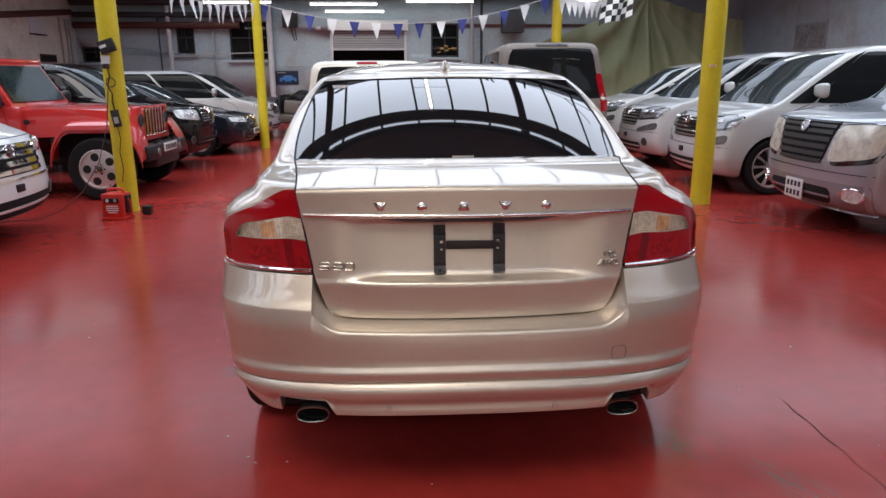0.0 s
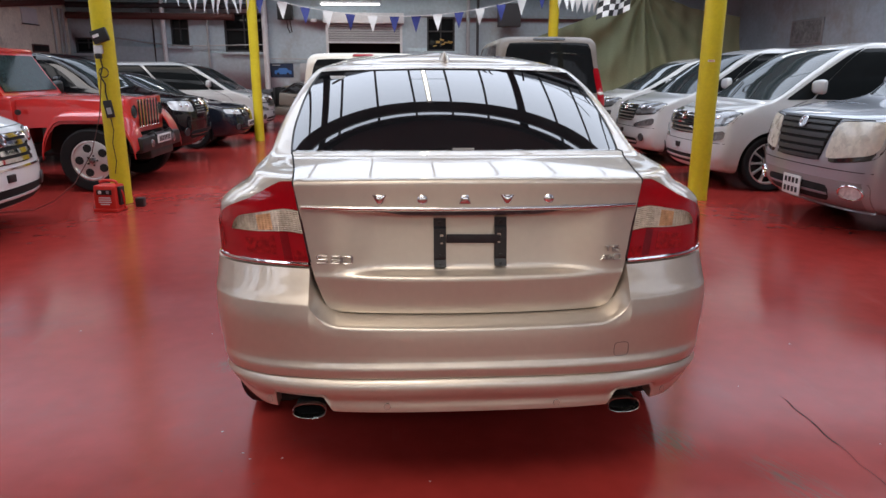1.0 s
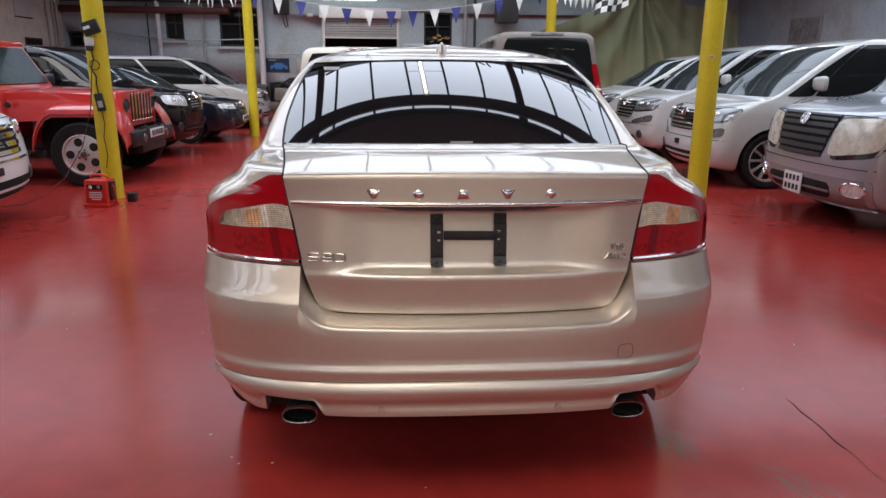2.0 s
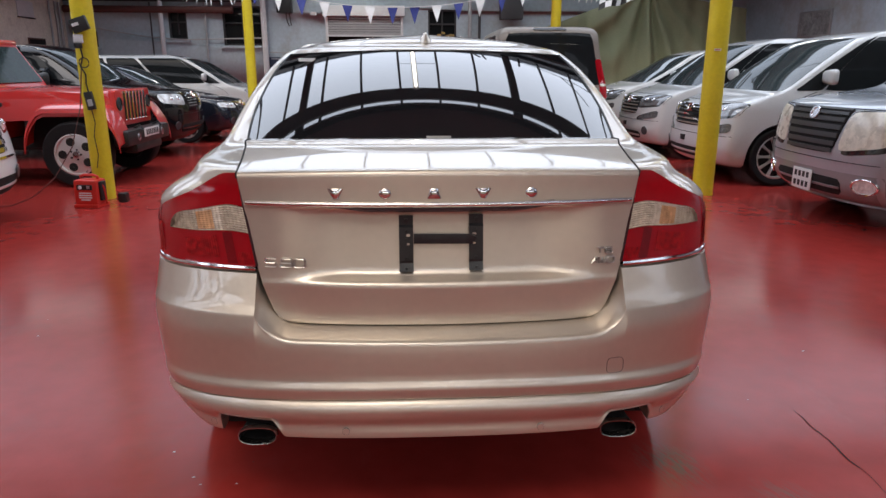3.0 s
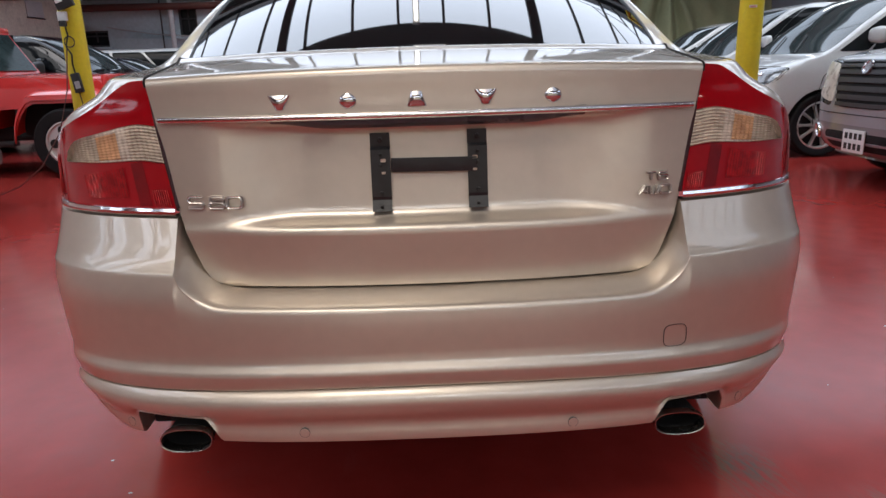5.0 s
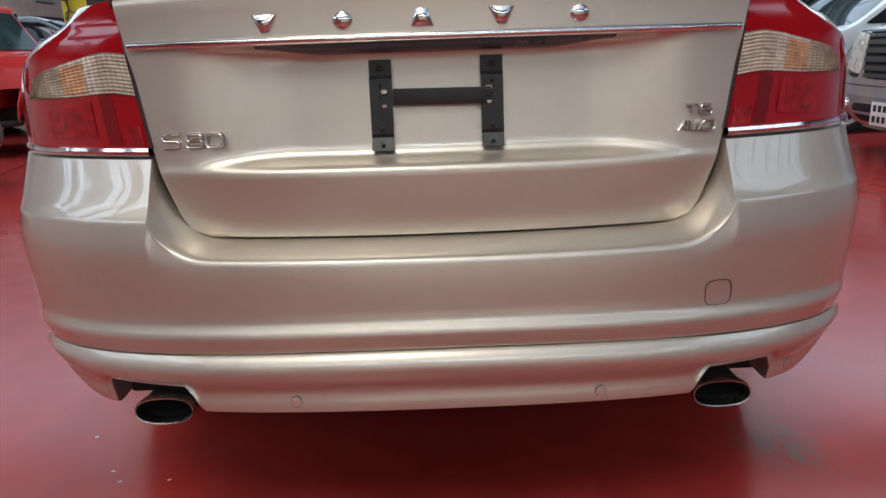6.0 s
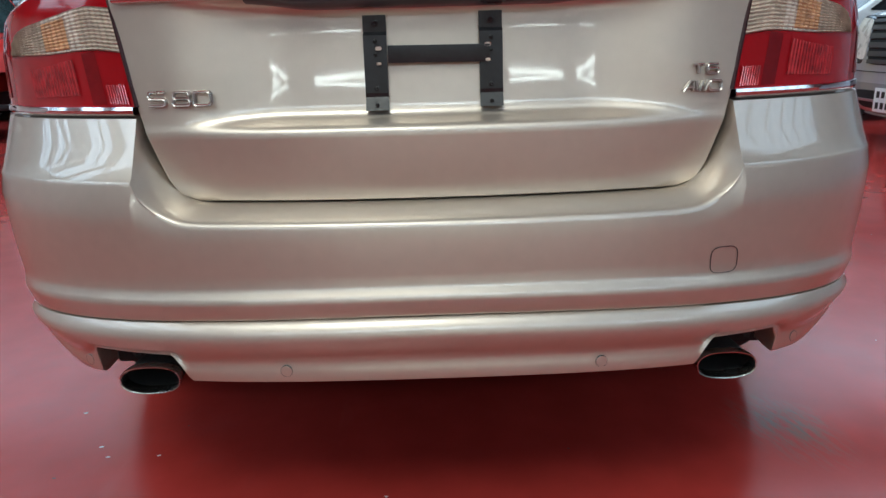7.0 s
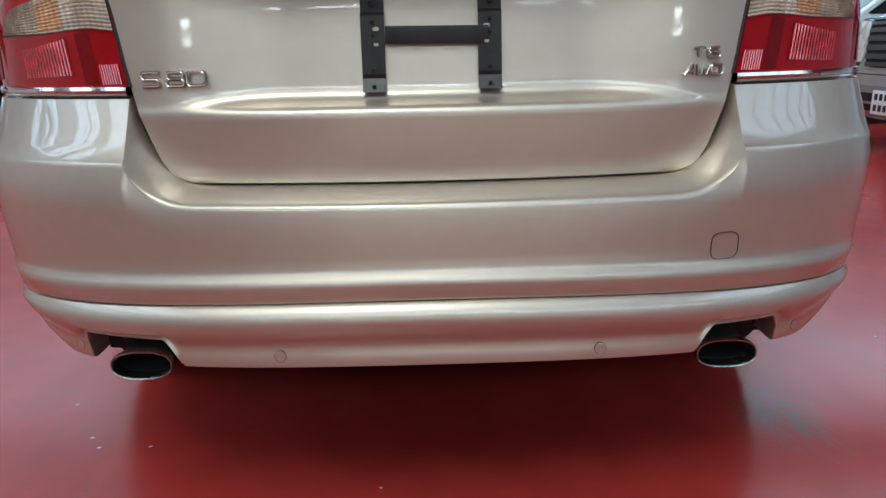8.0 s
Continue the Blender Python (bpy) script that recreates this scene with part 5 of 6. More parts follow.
vehicle("people_carrier", pose(-3.42 - 2.42, 15.6, 0, 0, 0, -90), "white people carrier with dark side windows", "van", M_white_paint, [(a, b * .90, c, d * .90, w) for a, b, c, d, w in WHITE_VAN], "van", (1.58, -1.45), "cars in the west row", 10, opts=VAN_OPTS)
vehicle("people_carrier", pose(-3.76 - 2.42, 4.25, 0, 0, 0, -90), "white car with a broad chrome grille and black lower intake", "van", M_bright_white, WHITE_VAN, "van", (1.47, -1.45), "cars in the west row", 10, opts=dict(VAN_OPTS, grille=(2.95, 4.0, .55), slats=4, slat_k=.3, intake=(1.15, 1.90, .80), chrome_line=(2.72, .80), plate_mount=2.35, lamp2=None, lamp=(3.5, 4.2, .66, .985), lip=4.3))

# ---- cars beyond the saloon, seen from behind ----
BOX_SUV = [(2.1, .28, -2.15, .30, .80), (2.2, .34, -2.26, .36, .85), (2.3, .54, -2.33, .54, .90), (2.3, .78, -2.33, .80, .915), (2.2, 1.04, -2.31, 1.05, .915), (1.7, 1.12, -2.29, 1.14, .905),
           (1.2, 1.20, -2.27, 1.22, .89), (.9, 1.54, -2.22, 1.58, .83), (.5, 1.92, -2.16, 1.94, .775), (.2, 2.02, -2.04, 2.03, .64), (-.1, 2.05, -1.6, 2.05, 0.0)]
REAR_OPTS = dict(SUV_OPTS, front=False, rear=True, rear_glass=(5.1, 7.98, .93), tail_lamp=(.87, 1.0, 3.3, 6.2), high_lamp=8.25, roof_rail=False, bow_r=.05, round_r=.12, m=5.0)
vehicle("off_road_car", pose(2.17, 11.25, 0, 0, 0, 0), "tall beige off-road car with a dark tailgate window", "car", M_beige_paint, [(a, b, c, d, w * (1.03 if b < 1.3 else 1.0)) for a, b, c, d, w in BOX_SUV], "suv", (1.40, -1.42), "", 5, opts=dict(REAR_OPTS, brake_w=.36, brake_mat=M_gloss_black, tail_lamp=(.86, 1.0, 3.5, 6.9)))
vehicle("estate_car", pose(-0.73, 9.85, 0, 0, 0, 0), "cream estate car with a red high-level brake lamp", "car", M_cream_paint, [(a, b * .85, c, d * .85, w) for a, b, c, d, w in BOX_SUV], "suv", (1.40, -1.42), "", 5, opts=dict(REAR_OPTS, brake_mat=M_lens_red, brake_w=.20))


# ---- the red four-by-four ----
def four_by_four(m):
    t = thing("four_by_four", m, "red square-built four-by-four with black wings and seven-slot grille", "car", "cars in the west row")
    bm = bmesh.new()
    add_box(bm, (0, -0.75, 0.86), (1.56, 2.6, 0.62), 0.05)
    part("tub", bm, M_red_paint, t)
    rows = []
    for y, z, w in ((0.50, 1.17, .70), (0.8, 1.185, .69), (1.2, 1.175, .66), (1.6, 1.15, .61), (1.78, 1.125, .585), (1.83, 1.08, .575)):
        rows.append([Vector((w * u, y, z - 0.05 * u ** 2 - (0.10 if abs(u) == 1 else 0))) for u in (-1, -.985, -.8, -.5, 0, .5, .8, .985, 1)])
    part("bonnet", slab(rows, [[p - Vector((0, 0, .25)) for p in r] for r in rows]), M_red_paint, t)
    part("engine_bay_side", box((0, 1.15, 0.96), (1.14, 1.25, 0.30), 0.04), M_red_paint, t)
    part("wheel_housing", box((0, 1.32, 0.66), (1.36, 1.02, 0.42), 0.04), M_dark, t)
    part("wheel_housing", box((0, -1.12, 0.66), (1.58, 0.94, 0.42), 0.04), M_dark, t)
    part("grille_panel", box((0, 1.85, 0.92), (1.16, 0.09, 0.46), 0.04), M_red_paint, t)
    for k in range(7):
        x = -0.33 + k * 0.11
        part("grille_slot", box((x, 1.897, 0.94), (0.074, 0.012, 0.36), 0.018), M_chrome, t)
        part("slot_opening", box((x, 1.901, 0.94), (0.040, 0.012, 0.32), 0.012), M_dark, t)
    for sx in (-1, 1):
        mm = pose(sx * 0.475, 1.88, 0.97, 0, 0, 90)
        part("headlamp", lathe([(.085, 0), (.085, .02), (.076, .026), (.07, .016), (.001, .026)], 28, mm), M_screen_dark, t)
        # wing with flat top and wheel opening
        rows = []
        for i in range(17):
            a = math.pi * (0.97 - 0.94 * i / 16)
            yy, zz = 1.46 + 0.56 * math.cos(a), 0.46 + 0.50 * min(1, math.sin(a) * 1.25)
            rows.append([Vector((sx * x, yy, zz + dz)) for x, dz in ((0.56, .03), (0.70, .035), (0.86, .012), (0.92, -.02), (0.925, -.075), (0.90, -.08))])
        part("front_wing", slab(rows, [[p - Vector((0, 0, .035)) for p in r] for r in rows]), M_red_paint, t)
        for yw in (1.48, -1.12):
            wheel(t, sx * 0.79, yw, 0.395, 0.25, 0, 0.25, sx)
        rows = []
        for i in range(17):
            a = math.pi * (0.98 - 0.96 * i / 16)
            yy, zz = -1.12 + 0.55 * math.cos(a), 0.46 + 0.50 * min(1, math.sin(a) * 1.25)
            rows.append([Vector((sx * x, yy, zz + dz)) for x, dz in ((0.74, .03), (0.86, .012), (0.92, -.02), (0.925, -.075))])
        part("rear_wing", slab(rows, [[p - Vector((0, 0, .035)) for p in r] for r in rows]), M_red_paint, t)
        part("door", box((sx * 0.785, -0.12, 0.88), (0.03, 1.0, 0.56), 0.02), M_red_paint, t)
        part("door_handle", box((sx * 0.808, -0.48, 0.98), (0.03, 0.16, 0.04), 0.01), M_black, t)
        part("side_step", box((sx * 0.80, 0.05, 0.40), (0.14, 1.6, 0.06), 0.02), M_black, t)
        mirror(t, (sx * 0.78, 0.32, 1.22), sx, M_black)
        mm = pose(sx * 0.79, 0.62, 0.98)
        part("side_badge", lathe([(.035, -.01), (.035, .012), (.001, .014)] if sx > 0 else [(.035, .01), (.035, -.012), (.001, -.014)], 16, mm), M_black, t)
    # windscreen frame and glass
    rows = [[Vector((w * u, y, z)) for u in (-1, -.5, 0, .5, 1)] for y, z, w in ((.46, 1.15, .74), (.30, 1.42, .70), (.14, 1.70, .66))]
    part("windscreen_frame", slab(rows, [[p + Vector((0, -.06, -.03)) for p in r] for r in rows]), M_red_paint, t)
    rows = [[Vector((w * u, y, z)) for u in (-1, -.5, 0, .5, 1)] for y, z, w in ((.43, 1.215, .66), (.302, 1.43, .63), (.17, 1.665, .595))]
    part("windscreen", slab([[p + Vector((0, .012, .006)) for p in r] for r in rows], rows), M_screen_dark, t)
    part("hard_top", box((0, -1.0, 1.72), (1.40, 2.3, 0.09), 0.035), M_red_paint, t)
    for sx in (-1, 1):
        for y in (-0.62, -2.0):
            part("roof_pillar", box((sx * 0.70, y, 1.42), (0.07, 0.12, 0.56), 0.02), M_red_paint, t)
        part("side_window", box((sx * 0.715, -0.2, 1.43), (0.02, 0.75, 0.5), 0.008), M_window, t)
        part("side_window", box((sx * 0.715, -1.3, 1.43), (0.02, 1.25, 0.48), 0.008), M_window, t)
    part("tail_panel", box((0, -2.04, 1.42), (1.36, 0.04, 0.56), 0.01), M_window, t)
    # steel bumper
    part("front_bumper", box((0, 1.97, 0.56), (1.50, 0.20, 0.20), 0.05), M_black, t)
    part("bumper_foot", box((0, 1.95, 0.42), (0.9, 0.2, 0.12), 0.04), M_black, t)
    for sx in (-1, 1):
        part("fog_lamp", lathe([(.055, 0), (.05, .014), (.001, .016)], 18, pose(sx * 0.42, 2.065, 0.56, 0, 0, 90)), M_lamp_dark, t)
        part("tow_hook", tube([(sx * .33, 1.98, .66), (sx * .33, 2.06, .70), (sx * .33, 2.10, .64)], 0.014), M_black, t)
    number_plate(t, pose(0, 2.085, 0.60, 0, 0, 180), .52, .112, 7, 1)
    part("chassis", box((0, 0, 0.48), (0.9, 3.8, 0.16), 0.03), M_under, t)
    return t


four_by_four(pose(-4.12 - 1.42, 7.48, 0, 0, 0, -90))


# ---- posts ----
def post(x, y, r, h, label):
    t = thing("post", pose(x, y, 0), label, "post", "yellow roof posts")
    bm = bmesh.new()
    rows = [[Vector((r * math.cos(a) * (1.03 if z < .02 else 1), r * math.sin(a) * (1.03 if z < .02 else 1), z)) for a in [2 * math.pi * k / 28 for k in range(28)]] for z in (0, .015, .03, .5, 1, 1.5, 2, 2.5, 3, h)]
    add_grid(bm, rows, closed=True)
    part("shaft", bm, M_post, t)
    part("cap_plate", box((0, 0, h + .01), (r * 3, r * 3, .02)), M_post, t)
    return t


post(3.34, 5.78, 0.115, ROOF - .36, "round yellow painted steel post with chipped paint")
post(-3.45, 5.85, 0.108, ROOF - .36, "yellow painted steel post with a switch box and cables")
post(-3.31, 13.12, 0.10, ROOF - .36, "slim yellow painted post between the parked cars")
post(4.18, 18.0, 0.14, ROOF - .36, "yellow painted post before the green sheet")

# ---- lights ----
def tube_light(x, y, z, length, along, label, r=.02):
    t = thing("strip_light", pose(x, y, z, 0, 0, 0 if along == "x" else 90), label, "light", "strip lights")
    part("housing", box((0, 0, .05), (length, .09, .06), .012), M_white_metal, t)
    part("tube", tube([(-length / 2 + .03, 0, 0), (length / 2 - .03, 0, 0)], r, 12), M_tube, t)
    for sx in (-1, 1):
        part("holder", box((sx * (length / 2 - .015), 0, .01), (.03, .05, .06), .006), M_white_metal, t)
    for sx in (-.35, .35):
        part("hanger", tube([(sx * length, 0, .08), (sx * length, 0, ROOF - z)], .006, 6), M_steel, t)


for x, y, z, L, al in ((-2.25, 22.6, 3.94, 2.32, "x"), (-1.88, 22.6, 3.70, 2.04, "x"), (1.06, 22.6, 4.03, 2.35, "x"), (-5.11, 18.0, 3.53, 1.28, "x"), (-4.06, 18.0, 3.53, .40, "x"), (4.98, 18.0, 3.565, 1.18, "x"),
                       (0.9, 1.3, 3.7, 1.8, "x"), (-3.8, 2.6, 4.0, 2.0, "x"), (4.6, 2.6, 4.0, 2.0, "x"), (5.8, -5.3, 4.0, 2, "x"), (0.6, -5.4, 4.0, 1.8, "x"), (9.2, -6.2, 3.9, 1.8, "y"), (3.1, -10.1, 3.9, 1.8, "x"), (3.1, -10.45, 3.9, 1.4, "x"), (-2.7, -10.1, 3.9, 1.8, "x"), (-2.7, -10.45, 3.9, 1.4, "x"), (0.6, -5.75, 4.0, 1.8, "x"), (-8, 13.2, 4.0, 2, "x"), (8, 13.2, 4.0, 2, "x")):
    tube_light(x, y, z, L, al, "white fluorescent strip light hung from the roof", .013 if -11 < y < -10 else .02)
t = thing("strip_light", pose(-.065, 4.75, 4.5, 0, 0, 90), "white fluorescent strip light hung under the roof light", "light", "strip lights")
part("housing", box((0, 0, .05), (1.9, .09, .06), .012), M_white_metal, t)
part("tube", tube([(-.92, 0, 0), (.92, 0, 0)], .02, 12), M_tube, t)
for sx in (-.65, .65):
    part("hanger", tube([(sx, 0, .08), (sx, 0, .44)], .006, 6), M_steel, t)
    part("cross_rod", tube([(sx, -.42, .43), (sx, .30, .43)], .008, 6), M_steel, t)

# cable and hooks strung under the near roof light
sc_ = thing("hanging_cable", pose(0, 0, 0), "dark cable with hooks strung under the roof light", "cable")
part("run", tube([(1.45, 6.35, 4.93), (2.1, 6.15, 4.88), (2.75, 6.0, 4.86), (3.35, 5.9, 4.88), (4.1, 5.7, 4.93)], .012, 6), M_steel, sc_)
part("run", tube([(2.75, 6.0, 4.86), (3.0, 5.6, 4.88), (3.30, 5.2, 4.93)], .012, 6), M_steel, sc_)
for x, y, d in ((.95, 6.1, .10), (1.18, 6.0, .02), (1.95, 5.95, -.06), (3.25, 6.0, .08)):
    part("hook", tube([(x, 6.5, 4.91), (x + d, y, 4.84), (x + d * 1.6 + .03, y - .12, 4.86)], .022, 6), M_steel, sc_)

# ---- things on and by the near post ----
box_ = thing("switch_box", pose(-3.43, 5.715, 1.84, 0, -18, 0), "black open switch box fixed to a yellow post", "switch box")
part("case", box((0, 0, 0), (.17, .045, .14), .008), M_black, box_)
part("card", box((-.035, -.025, .01), (.07, .004, .03), 0), M_flag_white, box_)
sk = thing("wall_socket", pose(-3.47, 5.73, 1.70), "white plug socket on a yellow post", "socket")
part("face_plate", box((0, 0, 0), (.09, .04, .09), .01), M_white_metal, sk)
part("plug", box((.01, -.035, -.07), (.065, .05, .055), .012), M_black, sk)
ad = thing("charger_box", pose(-3.43, 5.725, 1.07, 0, -8, 0), "small black charger hanging on a yellow post", "charger")
part("case", box((0, 0, 0), (.085, .04, .19), .01), M_black, ad)
part("label", box((.005, -.0215, -.02), (.05, .002, .07), 0), M_grey_metal, ad)
cb = thing("cable", pose(0, 0, 0), "thin dark cable running down a yellow post", "cable")
part("upper_run", tube([(-3.46, 5.72, 1.64), (-3.44, 5.71, 1.52), (-3.47, 5.70, 1.42), (-3.43, 5.705, 1.34), (-3.44, 5.71, 1.25), (-3.43, 5.715, 1.16)], .008, 6), M_black, cb)
part("loop", tube([(-3.43 + .05 * math.cos(t), 5.70, 1.46 + .05 * math.sin(t)) for t in [2 * math.pi * k / 16 for k in range(17)]], .006, 6), M_black, cb)
part("lower_run", tube([(-3.42, 5.715, .98), (-3.40, 5.71, .84), (-3.43, 5.715, .70), (-3.41, 5.71, .5), (-3.44, 5.715, .36)], .005, 6), M_black, cb)
cf = thing("trailing_cable", pose(0, 0, 0), "thin brown cable trailing from a post to the floor", "cable")
pts = [(-3.47, 5.71, 1.40), (-3.52, 5.68, 1.0), (-3.62, 5.60, .60), (-3.80, 5.50, .28), (-4.0, 5.42, .10), (-4.2, 5.36, .02), (-4.45, 5.32, .008), (-4.9, 5.1, .007), (-5.4, 5.2, .007)]
part("lead", tube(pts, .006, 6), M_rust, cf)

pk = thing("power_pack", pose(-3.40, 5.40, 0, 0, 0, -8), "red portable jump-start power pack standing on the floor", "power pack")
bm = bmesh.new()
add_box(bm, (0, 0, .155), (.25, .20, .27), .03)
part("case", bm, M_red_plastic, pk)
part("foot", box((0, -.005, .018), (.27, .22, .035), .012), M_red_plastic, pk)
part("handle", tube([(-.10, 0, .27), (-.09, 0, .315), (-.05, 0, .33), (.05, 0, .33), (.09, 0, .315), (.10, 0, .27)], .016, 8), M_red_plastic, pk)
part("panel", box((0, -.103, .215), (.17, .012, .055), .006), M_black, pk)
part("gauge", lathe([(.02, 0), (.018, .006), (.001, .007)], 18, pose(-.045, -.108, .215, 0, 0, -90)), M_flag_white, pk)
part("switch", box((.045, -.110, .217), (.03, .012, .03), .004), M_grey_metal, pk)
for k, (z, w) in enumerate(((.155, .13), (.132, .14), (.108, .14), (.084, .10))):
    part("print_bar", box((0, -.1015, z), (w, .003, .012), 0), M_flag_white, pk)
part("clamp", box((.14, -.01, .17), (.035, .09, .20), .012), M_black, pk)
part("clamp_lead", tube([(.14, -.04, .26), (.165, -.02, .20), (.16, 0, .08), (.15, .02, .03)], .010, 6), M_red_plastic, pk)
fb = thing("black_block", pose(-3.16, 5.62, 0), "small black plastic block on the floor", "block")
part("case", box((0, 0, .05), (.09, .09, .10), .01), M_black, fb)

tg = thing("post_tag", pose(3.30, 5.665, 1.61, 0, 0, -6), "small pale label stuck on a yellow post", "label")
part("tag_plate", box((0, 0, 0), (.075, .004, .022), 0), M_flag_white, tg)
part("tag_bar", box((0, -.003, 0), (.055, .002, .008), 0), M_red_plastic, tg)

# ---- bunting ----
def bunting(label, a, b, sag, n, size, colours, twist=0.0):
    t = thing("bunting", pose(0, 0, 0), label, "bunting")
    a, b = Vector(a), Vector(b)
    def at(u):
        return a.lerp(b, u) - Vector((0, 0, sag * 4 * u * (1 - u)))
    part("cord", tube([at(i / 30) for i in range(31)], .007, 5), M_flag_white, t)
    d = (b - a).normalized()
    side = Vector((-d.y, d.x, 0)).normalized()
    for i in range(n):
        p = at((i + .5) / n)
        w, h = size
        q = d * (w / 2)
        fl = [[p - q, p, p + q]]
        for k in (1, 2, 3, 4):
            f = k / 4
            sway = side * (.05 * f * math.sin(i * 2.1 + twist) + .02 * math.sin(f * 3 + i))
            fl.append([p - q * (1 - f * .97) - Vector((0, 0, h * f)) + sway, p - Vector((0, 0, h * f)) + sway * 1.3, p + q * (1 - f * .97) - Vector((0, 0, h * f)) + sway])
        part("pennant", slab(fl, [[v + side * .004 for v in r] for r in fl]), colours[i % len(colours)], t)


bunting("string of blue and white triangular pennants", (-3.38, 13.1, 3.06), (3.2, 13.7, 3.26), .52, 14, (.22, .34), [(M_flag_blue, M_flag_white)[int(k)] for k in "01010100101010"])
bunting("string of white triangular pennants beside a post", (-4.1, 10.0, 2.92), (-3.31, 13.05, 3.04), .14, 11, (.16, .33), [M_flag_white], 1)
bunting("string of white triangular pennants near the green sheet", (2.7, 11.0, 2.95), (3.75, 11.2, 2.95), .10, 9, (.16, .30), [M_flag_white], 2)

cf2 = thing("chequered_flag", pose(3.50, 11.0, 2.84), "black and white chequered flag hung from the roof", "flag")
for i in range(6):
    for k in range(4):
        def w(u, v):
            return Vector((u * .10 - v * .012, .06 * math.sin(u * 1.4 + v * .5), -v * .105 + .028 * u + .02 * math.sin(u * 1.2)))
        rows = [[w(i + a, k + b) for a in (0, .5, 1)] for b in (0, .5, 1)]
        part("cloth_square", slab(rows, [[p + Vector((0, .003, 0)) for p in r] for r in rows]), M_ink if (i + k) % 2 else M_flag_white, cf2)
part("line", tube([(0, 0, .0), (-.479, 0, ROOF + .24 - 2.84)], .005, 5), M_steel, cf2)

# ---- green sheet hung before the rear wall ----
sh = thing("green_sheet", pose(0, 0, 0), "pale green sheet draped from the roof like a tent", "sheet")
TOP = curve_of([(2.6, 1.75), (3.5, 2.3), (5.0, 2.85), (6.6, 3.45), (7.7, 3.95), (8.3, 3.85), (9.4, 3.5), (11.0, 3.25)])
PEAK = 7.75
rows = []
for i in range(81):
    f = i / 80
    row = []
    for j in range(201):
        x = 2.6 + 8.4 * j / 200
        z1 = TOP(x)
        z = z1 * (1 - f) + .01 * f
        # folds fan out below the peak; long slack creases run along the slope beside it
        dx, dz = x - PEAK, max(.25, 4.1 - z)
        ang = math.atan2(dx, dz)
        fan = .16 * math.sin(ang * 17 + .6 * math.sin(ang * 7)) * min(1, dz / 1.4) * math.exp(-(ang / .75) ** 2)
        slope = .10 * math.sin((z - .34 * x) * 5.0 + .8 * math.sin(x * 1.3)) * (1 - smooth(x, 6.2, 7.2)) + .30 * smooth(x, 5.2, 5.9) * (1 - smooth(x, 5.9, 6.7))
        row.append(Vector((x, 20.7 - .9 * smooth(z1 - z, 0, 3.2) * (1 - .35 * abs(dx) / 5) + fan + slope + .03 * math.sin(x * 11 + 4 * f), z)))
    rows.append(row)
bm = bmesh.new()
add_grid(bm, rows)
part("cloth", bm, M_tarp, sh, sharp=1.5)
part("hang_line", tube([(7.75, 20.6, 3.95), (7.75, 20.6, ROOF)], .01, 6), M_steel, sh)

# ---- fittings on the walls ----
def pipe(label, pts, r, material):
    t = thing("pipe", pose(0, 0, 0), label, "pipe", "wall pipes")
    part("run", tube(pts, r, 10), material, t)


pipe("dark red pipe high on the rear wall", [(-11.9, 23.75, 3.36), (-6.1, 23.75, 3.34)], .12, M_rust)
pipe("dark red pipe along the block wall", [(-11.91, 12.0, 2.55), (-11.91, 19.5, 3.35), (-11.91, 23.6, 3.78)], .10, M_rust)
pipe("dark steel channel across the rear wall", [(-11.9, 23.8, 3.72), (-5.3, 23.8, 3.70)], .10, M_steel)
pipe("dark steel channel across the rear wall", [(-11.9, 23.7, 4.15), (-5.3, 23.7, 4.15)], .14, M_steel)
pipe("grey conduit down the rear wall", [(-7.1, 23.86, 3.6), (-7.1, 23.86, 1.2)], .035, M_grey_metal)
pipe("grey conduit down the rear wall", [(-9.0, 23.86, 3.6), (-9.0, 23.86, 1.2)], .025, M_steel)
pipe("grey conduit across the rear wall", [(-10.9, 23.85, 2.72), (-10.36, 23.85, 2.62), (-9.2, 23.85, 2.44), (-7.9, 23.85, 2.34), (-5.0, 23.85, 2.41)], .02, M_grey_metal)
pipe("white downpipe on the rear wall", [(-8.62, 23.8, 4.6), (-8.62, 23.8, 1.0)], .08, M_white_metal)
pipe("white downpipe on the rear wall", [(-5.05, 23.8, 4.6), (-5.05, 23.8, 0.0)], .10, M_white_metal)
pipe("grey duct riser beside a window", [(2.3, 23.8, 4.6), (2.3, 23.8, 0.0)], .07, M_grey_metal)
pipe("grey duct riser beside a window", [(2.65, 23.8, 4.6), (2.65, 23.8, 0.0)], .05, M_steel)
pipe("thin conduit along the rear wall", [(-4.9, 23.88, 1.92), (-2.8, 23.88, 1.90)], .018, M_grey_metal)

for y in (22.85, 23.3, 23.55):
    pipe("grey conduit down the block wall", [(-11.95, y, 3.55), (-11.95, y + .02, 2.6), (-11.95, y - .02, 1.2)], .03 if y < 23 else .045, M_grey_metal)
wp = thing("wall_panel", pose(-11.98, 21.4, 3.16), "pale board fixed to the block wall", "panel")
part("board", box((0, 0, 0), (.03, .95, .48), .006), M_white_metal, wp)
part("sill", box((.015, 0, -.26), (.05, 1.0, .03), .006), M_steel, wp)
vb = thing("wall_vent", pose(-11.98, 21.85, 2.17), "dark brown recessed vent in the block wall", "vent")
part("frame", box((0, 0, 0), (.03, 1.06, .26), .006), M_rust, vb)
part("mesh_panel", box((.012, 0, 0), (.014, .96, .18), .004), M_dark, vb)

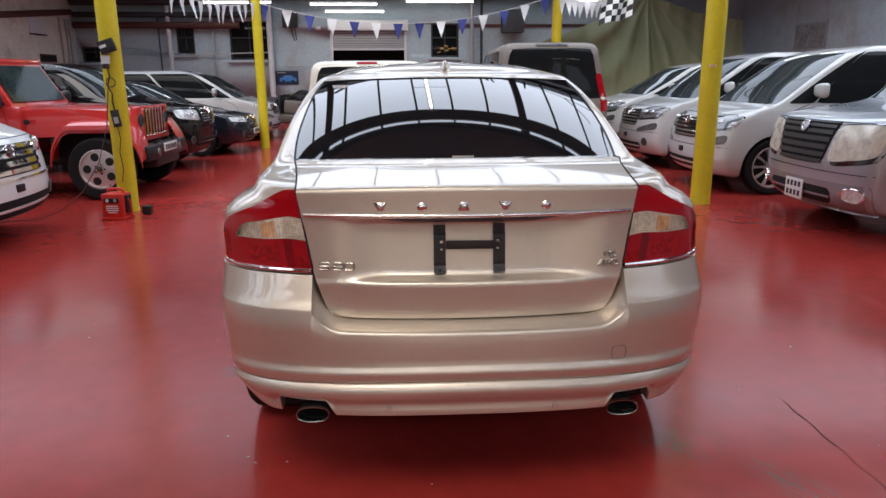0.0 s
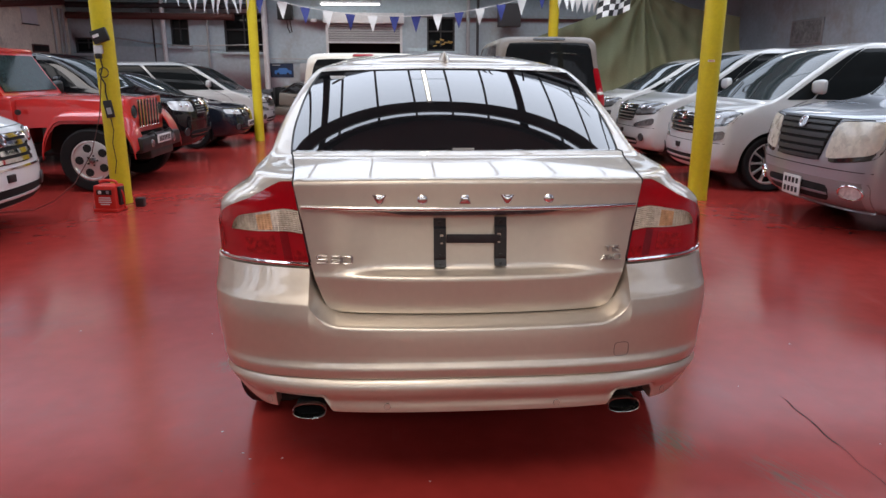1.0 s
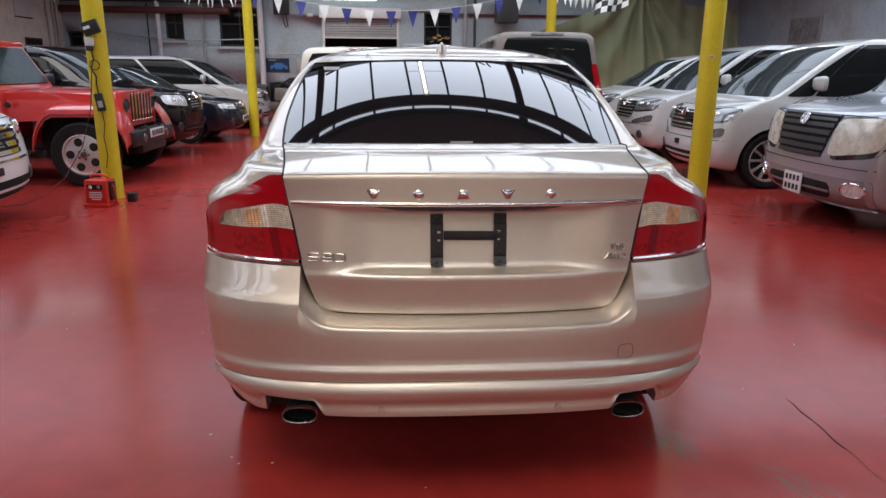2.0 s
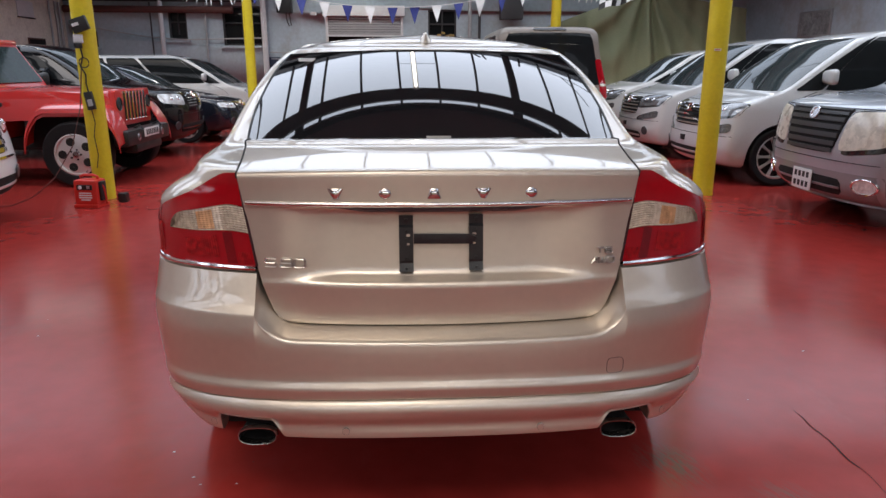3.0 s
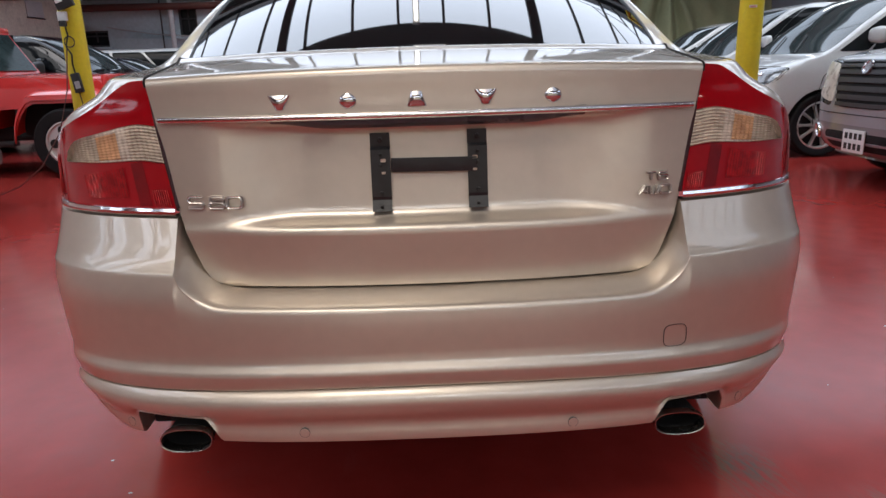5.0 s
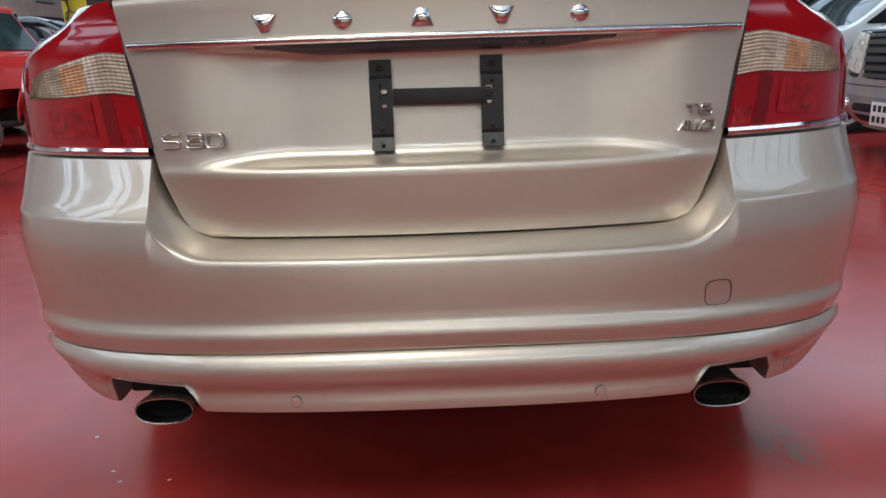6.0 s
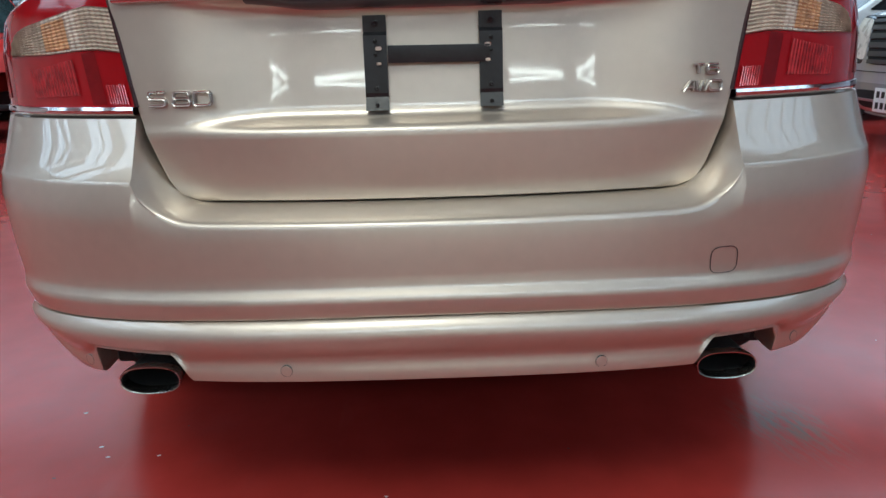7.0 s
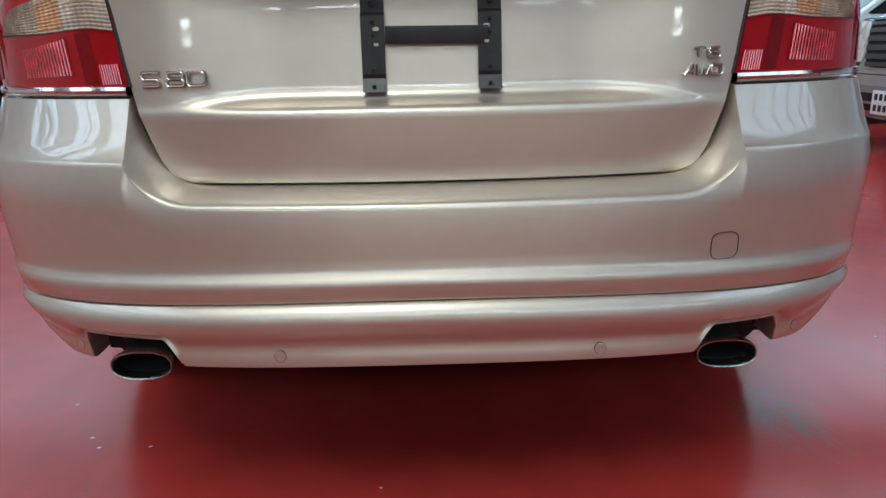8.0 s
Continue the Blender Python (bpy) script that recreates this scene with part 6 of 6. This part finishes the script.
ht = thing("unit_heater", pose(-4.29, 23.78, 3.53), "dark box heater on the rear wall with a hanging hose", "heater")
part("case", box((0, 0, 0), (.52, .4, .56), .03), M_black, ht)
part("hose", tube([(.05, -.05, -.3), (.08, -.08, -.55), (.15, -.08, -.72), (.22, -.06, -.70), (.16, -.05, -.3)], .02, 8), M_black, ht)
fl_ = thing("flood_light", pose(-3.3, 23.9, 3.25), "small white wall lamp beside the roller door", "lamp")
part("case", box((0, 0, 0), (.2, .2, .12), .03), M_white_metal, fl_)
M_poster = mat("dark_poster_print", (.015, .03, .07), .4, vary=.6, scale=5)
ps = thing("poster", pose(-4.55, 23.985, 1.50), "dark blue poster of a car on the rear wall", "poster")
part("sheet", box((0, 0, 0), (.84, .012, .50), 0), M_poster, ps)
M_poster_car = paint("poster_blue", (.05, .20, .55))
rows = [[Vector((.04 + .31 * u * w, -.009 - e, z)) for u in (-1, -.8, -.4, 0, .4, .8, 1)] for z, w, e in ((-.13, .96, 0), (-.10, 1, .003), (-.04, 1, .004), (.0, .93, .003), (.015, .62, .003), (.07, .48, .002), (.085, .40, 0))]
bm = bmesh.new()
add_grid(bm, rows)
part("car_shape", bm, M_poster_car, ps)
for x in (-.14, .21):
    part("wheel_shape", lathe([(.045, 0), (.044, .004), (.001, .005)], 16, pose(x, -.011, -.115, 0, 0, -90)), M_ink, ps)
part("print_bar", box((-.2, -.009, .19), (.30, .006, .03), 0), M_grey_metal, ps)
ep = thing("meter_box", pose(-3.72, 23.93, 1.45), "grey meter box beside the roller door", "box")
part("case", box((0, 0, 0), (.3, .14, .6), .02), M_grey_metal, ep)
sp = thing("wall_fan_heater", pose(3.75, 23.5, 3.45), "dark heater on a wall bracket", "heater")
part("case", box((0, 0, 0), (.8, .5, .8), .04), M_steel, sp)
part("arm", box((0, .3, .1), (.1, .3, .1), .01), M_steel, sp)
pc = thing("picture", pose(12.56, 19.45, 2.72), "grey framed picture on the white wall", "picture")
part("frame", box((0, 0, 0), (.05, 1.7, .78), .015), M_grey_metal, pc)
part("print", box((-.028, 0, 0), (.006, 1.58, .66), 0), M_print, pc)
wo = thing("window_oddments", pose(1.38, 24.05, 2.42), "amber oddments on a window sill", "oddments")
for k in range(7):
    part("oddment", box((-.28 + .1 * k, 0, .04 + .07 * (k % 3)), (.14, .06, .03 + .05 * ((k * 3) % 4) / 3), .01, pose(0, 0, 0, 0, 14 * (k % 3) - 12, 0)), M_amber_glass, wo)

# ---- stripped car front by the far post ----
sc = thing("stripped_car", pose(-2.96, 17.6, 0, 0, 0, -90), "car with its bonnet off and front panels removed", "car")
part("shell", box((0, -1.35, .66), (1.6, 1.3, .62), .15), M_steel, sc)
part("bulkhead", box((0, -.66, .80), (1.45, .06, .5), .02), M_black, sc)
part("floor_pan", box((0, .1, .42), (1.5, 1.7, .24), .08), M_beige_paint, sc)
part("engine", box((.05, .05, .74), (.7, .62, .42), .05), M_black, sc)
part("radiator_frame", box((0, .72, .72), (1.3, .07, .46), .02), M_steel, sc)
random.seed(11)
for k in range(34):
    mt = (M_black, M_steel, M_grey_metal, M_rust, M_black, M_beige_paint)[k % 6]
    c = (random.uniform(-.68, .68), random.uniform(-.55, .70), random.uniform(.78, 1.06))
    d = (random.uniform(.08, .26), random.uniform(.06, .24), random.uniform(.06, .20))
    part("engine_fitting", box((0, 0, 0), d, .02, pose(*c, random.uniform(-25, 25), random.uniform(-25, 25), random.uniform(0, 90))), mt, sc)
for k in range(9):
    x = -.6 + .15 * k
    part("hose", tube([(x, -.5, .9), (x + .1, -.1, 1.04 + .06 * (k % 3)), (x - .05 * (k % 2), .35, 1.0), (x + .15, .75, .82)], .025, 7), M_black, sc)
for sx in (-1, 1):
    part("inner_wing", box((sx * .68, .05, .70), (.14, 1.3, .34), .05, pose(0, 0, 0, -5, 0, 0)), M_beige_paint, sc)
    wheel(sc, sx * .72, .25, .32, .2, 5, None, sx)
    wheel(sc, sx * .72, -1.5, .32, .2, 5, None, sx)
part("bumper_beam", box((0, .98, .46), (1.45, .12, .14), .04), M_beige_paint, sc)

# ---- floor marks ----
jt = tagged(new("trim"), "dark open joint in the red floor", "joint", kind="structure")
random.seed(4)
pts = [(1.55 + .004 * math.sin(k * .9) + .006 * random.random(), .74 - k * .03, .0012) for k in range(40)]
rows = [[Vector((x - w, y, .0012)), Vector((x + w, y, .0012))] for (x, y, z), w in zip(pts, [(.0022 + .002 * random.random()) * (1 if k < 15 else .35) * min(1, .2 + k / 4) for k in range(40)])]
bm = bmesh.new()
add_grid(bm, rows)
part("joint_line", bm, M_dark, jt)
fk = tagged(new("trim"), "small pale paint flecks on the red floor", "fleck", kind="structure")
random.seed(5)
for x, y in [(-.876, .376), (-.84, .33), (-1.0, .55), (-.93, .25), (-.79, .16), (.3, .30)] + [(random.uniform(-2.2, 2.2), random.uniform(-.6, 2.4)) for _ in range(40)]:
    r = random.uniform(.0025, .006)
    bm = bmesh.new()
    bm.faces.new([bm.verts.new((x + r * random.uniform(.5, 1.4) * math.cos(a), y + r * random.uniform(.4, 1.0) * math.sin(a), .0012)) for a in [2 * math.pi * k / 7 for k in range(7)]])
    part("fleck", bm, M_flag_white if random.random() < .5 else M_ink, fk)
